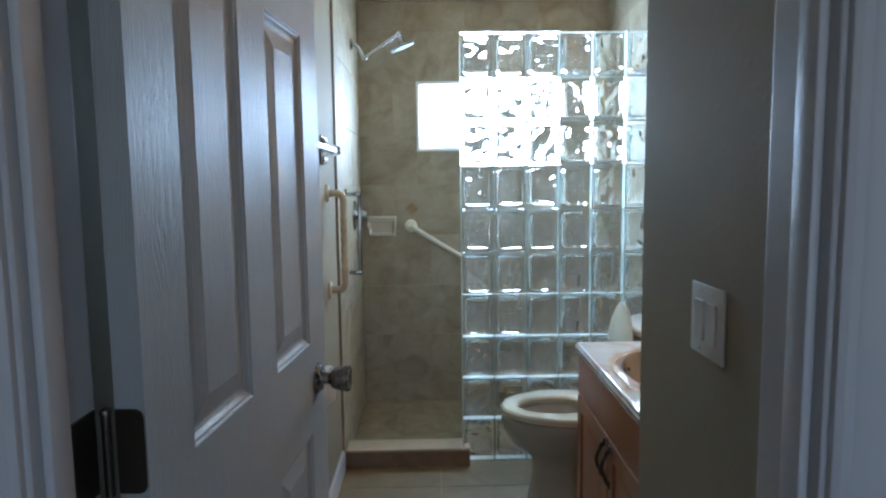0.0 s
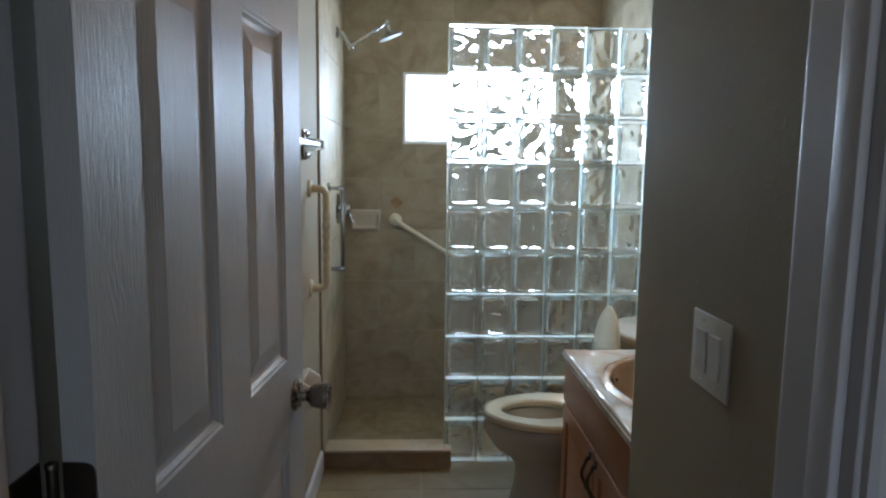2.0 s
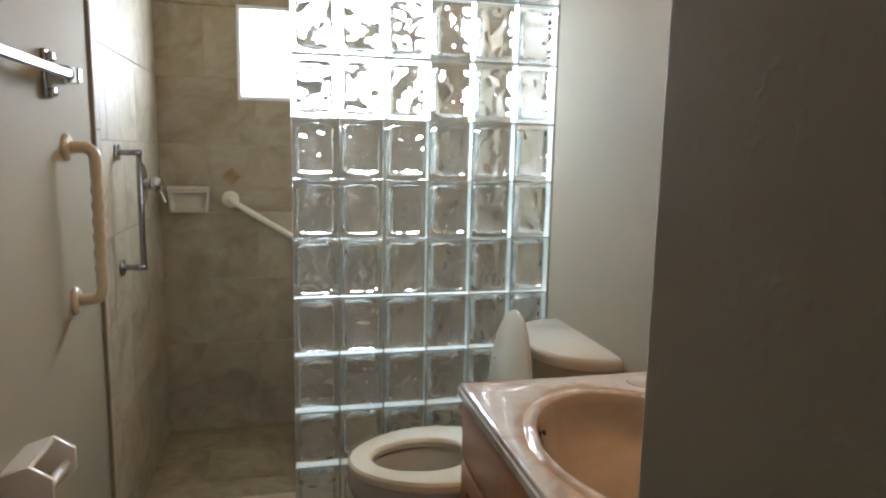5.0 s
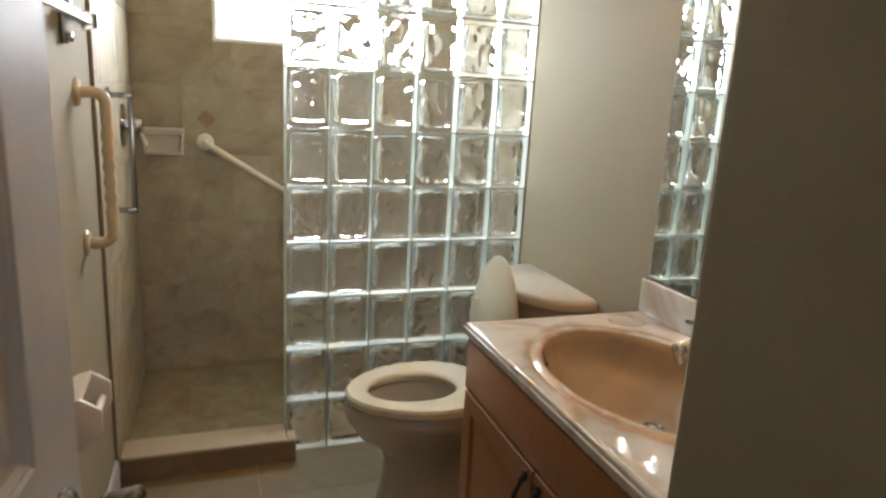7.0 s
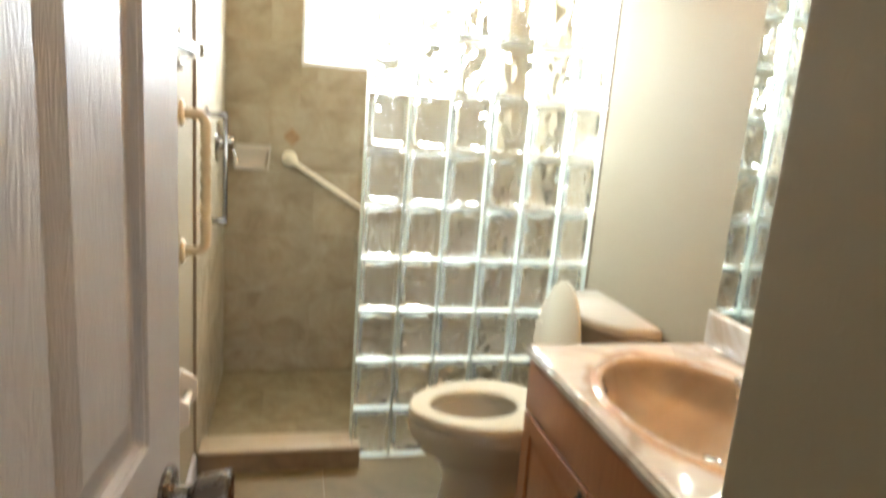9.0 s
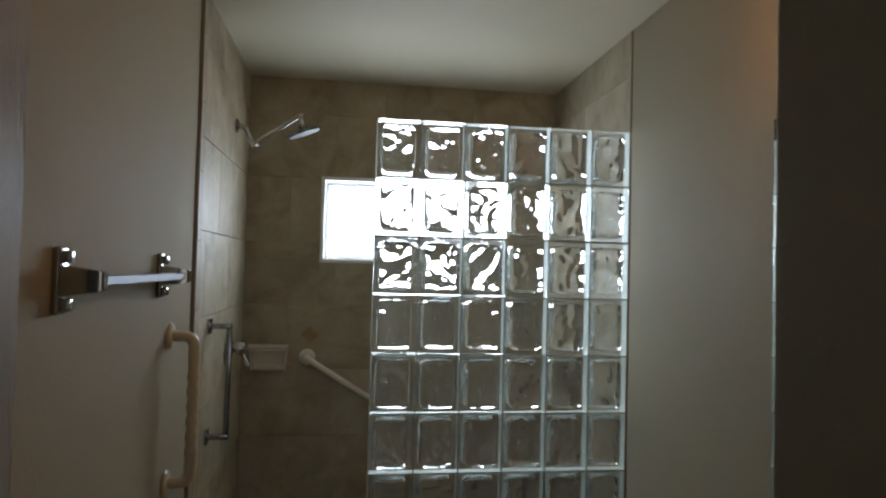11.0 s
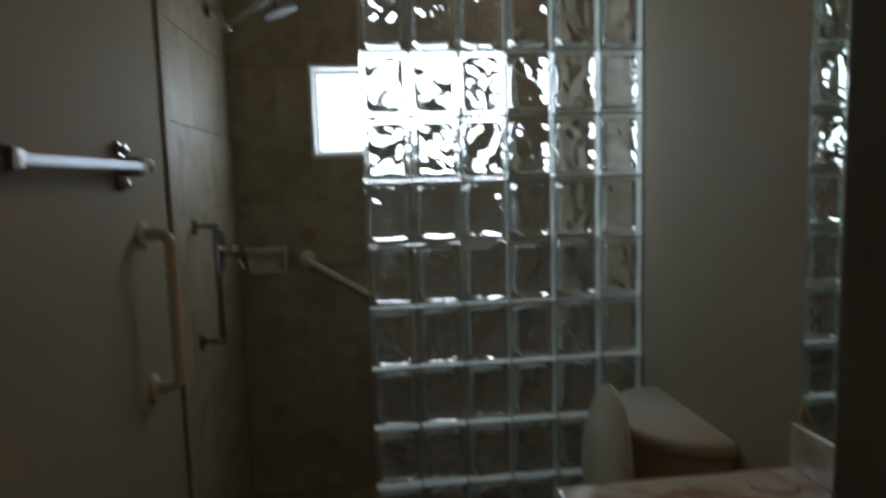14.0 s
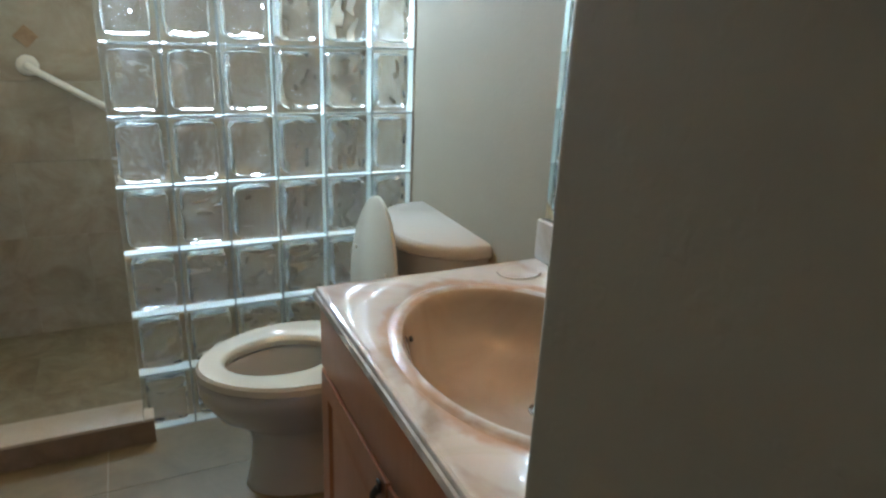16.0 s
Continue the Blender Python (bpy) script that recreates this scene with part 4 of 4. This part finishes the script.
for r in range(10):
    for c in range(6):
        ob = new("glass_block", blocks[(c * 2 + r * 3) % 7])
        ob.parent = gw
        ob.location = (BP * (c + 0.5) - 0.46, -BT / 2, BR * (9.5 - r))
        if c == 5:
            ob.scale.x = LASTW / BP
            ob.location.x = BP * 5 + LASTW / 2 - 0.46
        ob.visible_shadow = False
bm = fresh()
for c in range(1, 6):
    box(bm, BP * c - 0.0021, BP * c + 0.0021, 0.0025, BT - 0.0025, 0, BR * 10 - 0.003)
for r in range(0, 10):
    for c in range(6):
        box(bm, BP * c + (0.0023 if c else 0.002), min(BP * (c + 1) - 0.0023, RX), 0.0025, BT - 0.0025, max(0.0, BR * r - 0.0021), BR * r + 0.0021)
joint = under(gw, "joint", bm, SEALANT, "thin grey sealant joints")
joint.visible_shadow = False

# ---------- tiles ----------
_cache = {}


def tile_obj(w, h, t, mat, bev, name):
    key = (round(w, 3), round(h, 3), t, mat.name)
    if key not in _cache:
        bm = abox(-w / 2, w / 2, 0, t, -h / 2, h / 2, bev, 1)
        me = bpy.data.meshes.new(name)
        bm.to_mesh(me)
        bm.free()
        me.materials.append(mat)
        _cache[key] = me
    return _cache[key]


def lay(parent, name, rects, place, mat, t=0.011, gap=0.002, bev=0.0006):
    """Tiles as parts: rects are (u0, u1, v0, v1) on the surface, place(u, v) gives the pose of a tile's back centre."""
    for u0, u1, v0, v1 in rects:
        if u1 - u0 < 0.008 or v1 - v0 < 0.008:
            continue
        ob = new(name, tile_obj(u1 - u0 - gap, v1 - v0 - gap, t, mat, bev, name))
        ob.parent = parent
        ob.matrix_basis = place((u0 + u1) / 2, (v0 + v1) / 2)


ROWZ = [0.0, 0.115, 0.42, 0.725, 1.03, 1.335, 1.625, 1.93, 2.235, CEIL]


def brick_rects(u0, u1, first, pitch, rows, hole=None):
    out = []
    for k, (v0, v1) in enumerate(zip(rows, rows[1:])):
        start = first - pitch * 10 + (pitch / 2 if k % 2 else 0)
        cuts = [u0] + [start + pitch * i for i in range(40) if u0 + 0.005 < start + pitch * i < u1 - 0.005] + [u1]
        for a, b in zip(cuts, cuts[1:]):
            if hole is None or b <= hole[0] + 1e-6 or a >= hole[1] - 1e-6 or v1 <= hole[2] + 1e-6 or v0 >= hole[3] - 1e-6:
                out.append((a, b, v0, v1))
                continue
            h0, h1, g0, g1 = hole
            if a < h0:
                out.append((a, h0, v0, v1))
            if b > h1:
                out.append((h1, b, v0, v1))
            c, d = max(a, h0), min(b, h1)
            if v0 < g0:
                out.append((c, d, v0, g0))
            if v1 > g1:
                out.append((c, d, g1, v1))
    return out


lay(wall_north, "tile", brick_rects(LX + 0.0105, RX - 0.002, -0.147 + 0.216, 0.432, ROWZ, WIN), lambda u, v: pose(u, BY - 0.011, v), WALL_TILE, 0.011, 0.0014)
lay(wall_west, "tile", brick_rects(-0.03, BY - 0.0105, 0.26, 0.432, ROWZ), lambda u, v: pose(LX + 0.011, u, v, 0, 0, 90), WALL_TILE)
lay(wall_west, "edge_tile", brick_rects(-0.078, -0.03, 5.0, 0.432, [0.09, 0.30, 0.525, 0.75, 0.975, 1.20, 1.365, 1.59, 1.815, 2.04, 2.265, CEIL]), lambda u, v: pose(LX + 0.011, u, v, 0, 0, 90), WALL_TILE)
# Brown strips: shade of the tiles' unlit edge and joint, put into colour.
EDGE_SHADE = Mat("brown_edge_shade", 0.7).color((0.24, 0.185, 0.125)).m
part("caulk", abox(RX - 0.0035, RX, -0.007, -0.0015, 0.0, CEIL), EDGE_SHADE, wall_east, "brown strip for the tile edge's shade and joint")
part("caulk", abox(LX, LX + 0.009, -0.0825, -0.0795, 0.098, CEIL), EDGE_SHADE, wall_west, "dark brown strip for the tile edge's shade and joint")
east = []
for u0, u1, v0, v1 in brick_rects(0.0, BY - 0.0105, 0.26, 0.432, ROWZ):
    if v0 >= 2.04:
        east.append((u0, u1, v0, v1))
    else:
        east.append((max(u0, BT + 0.002), u1, v0, min(v1, 2.034)))
        if v1 > 2.04:
            east.append((u0, u1, 2.034, v1))
lay(wall_east, "tile", east, lambda u, v: pose(RX - 0.003, u, v, 0, 0, -90), WALL_TILE)
flat = lambda u, v: pose(u, v, -0.006, 90, 0, 0) @ pose(0, 0, 0, 0, 0, 0)
fl = []
for i in range(-2, 4):
    for j in range(-5, 1):
        a, b = -0.109 + 0.457 * i, -0.109 + 0.457 * (i + 1)
        c, d = -0.725 + 0.457 * (j + 1), -0.725 + 0.457 * (j + 2)
        a, b, c, d = max(a, LX), min(b, RX), max(c, HY1 + 0.01), min(d, 0.0)
        if b > a and d > c:
            fl.append((a, b, c, d))
lay(floor, "floor_tile", fl, lambda u, v: pose(u, v, 0.0, -90, 0, 0) @ pose(0, 0, 0, 0, 0, 0), FLOOR_TILE, 0.007, 0.004)
sf = brick_rects(LX + 0.013, RX - 0.013, -0.2, 0.305, [0.059, 0.365, 0.67, BY - 0.013])
lay(floor, "shower_floor_tile", sf, lambda u, v: pose(u, v, 0.0, -90, 0, 0), SHOWER_TILE, 0.007, 0.0012, 0.0002)
bm = abox(-0.030, 0.030, 0, 0.0025, -0.030, 0.030, 0.001, 1)
acc = part("accent_tile", bm, ACCENT, wall_north, "small brown diamond accent tile")
acc.matrix_basis = pose(-0.256, TYB - 0.0026, 1.192, 0, 45, 0)
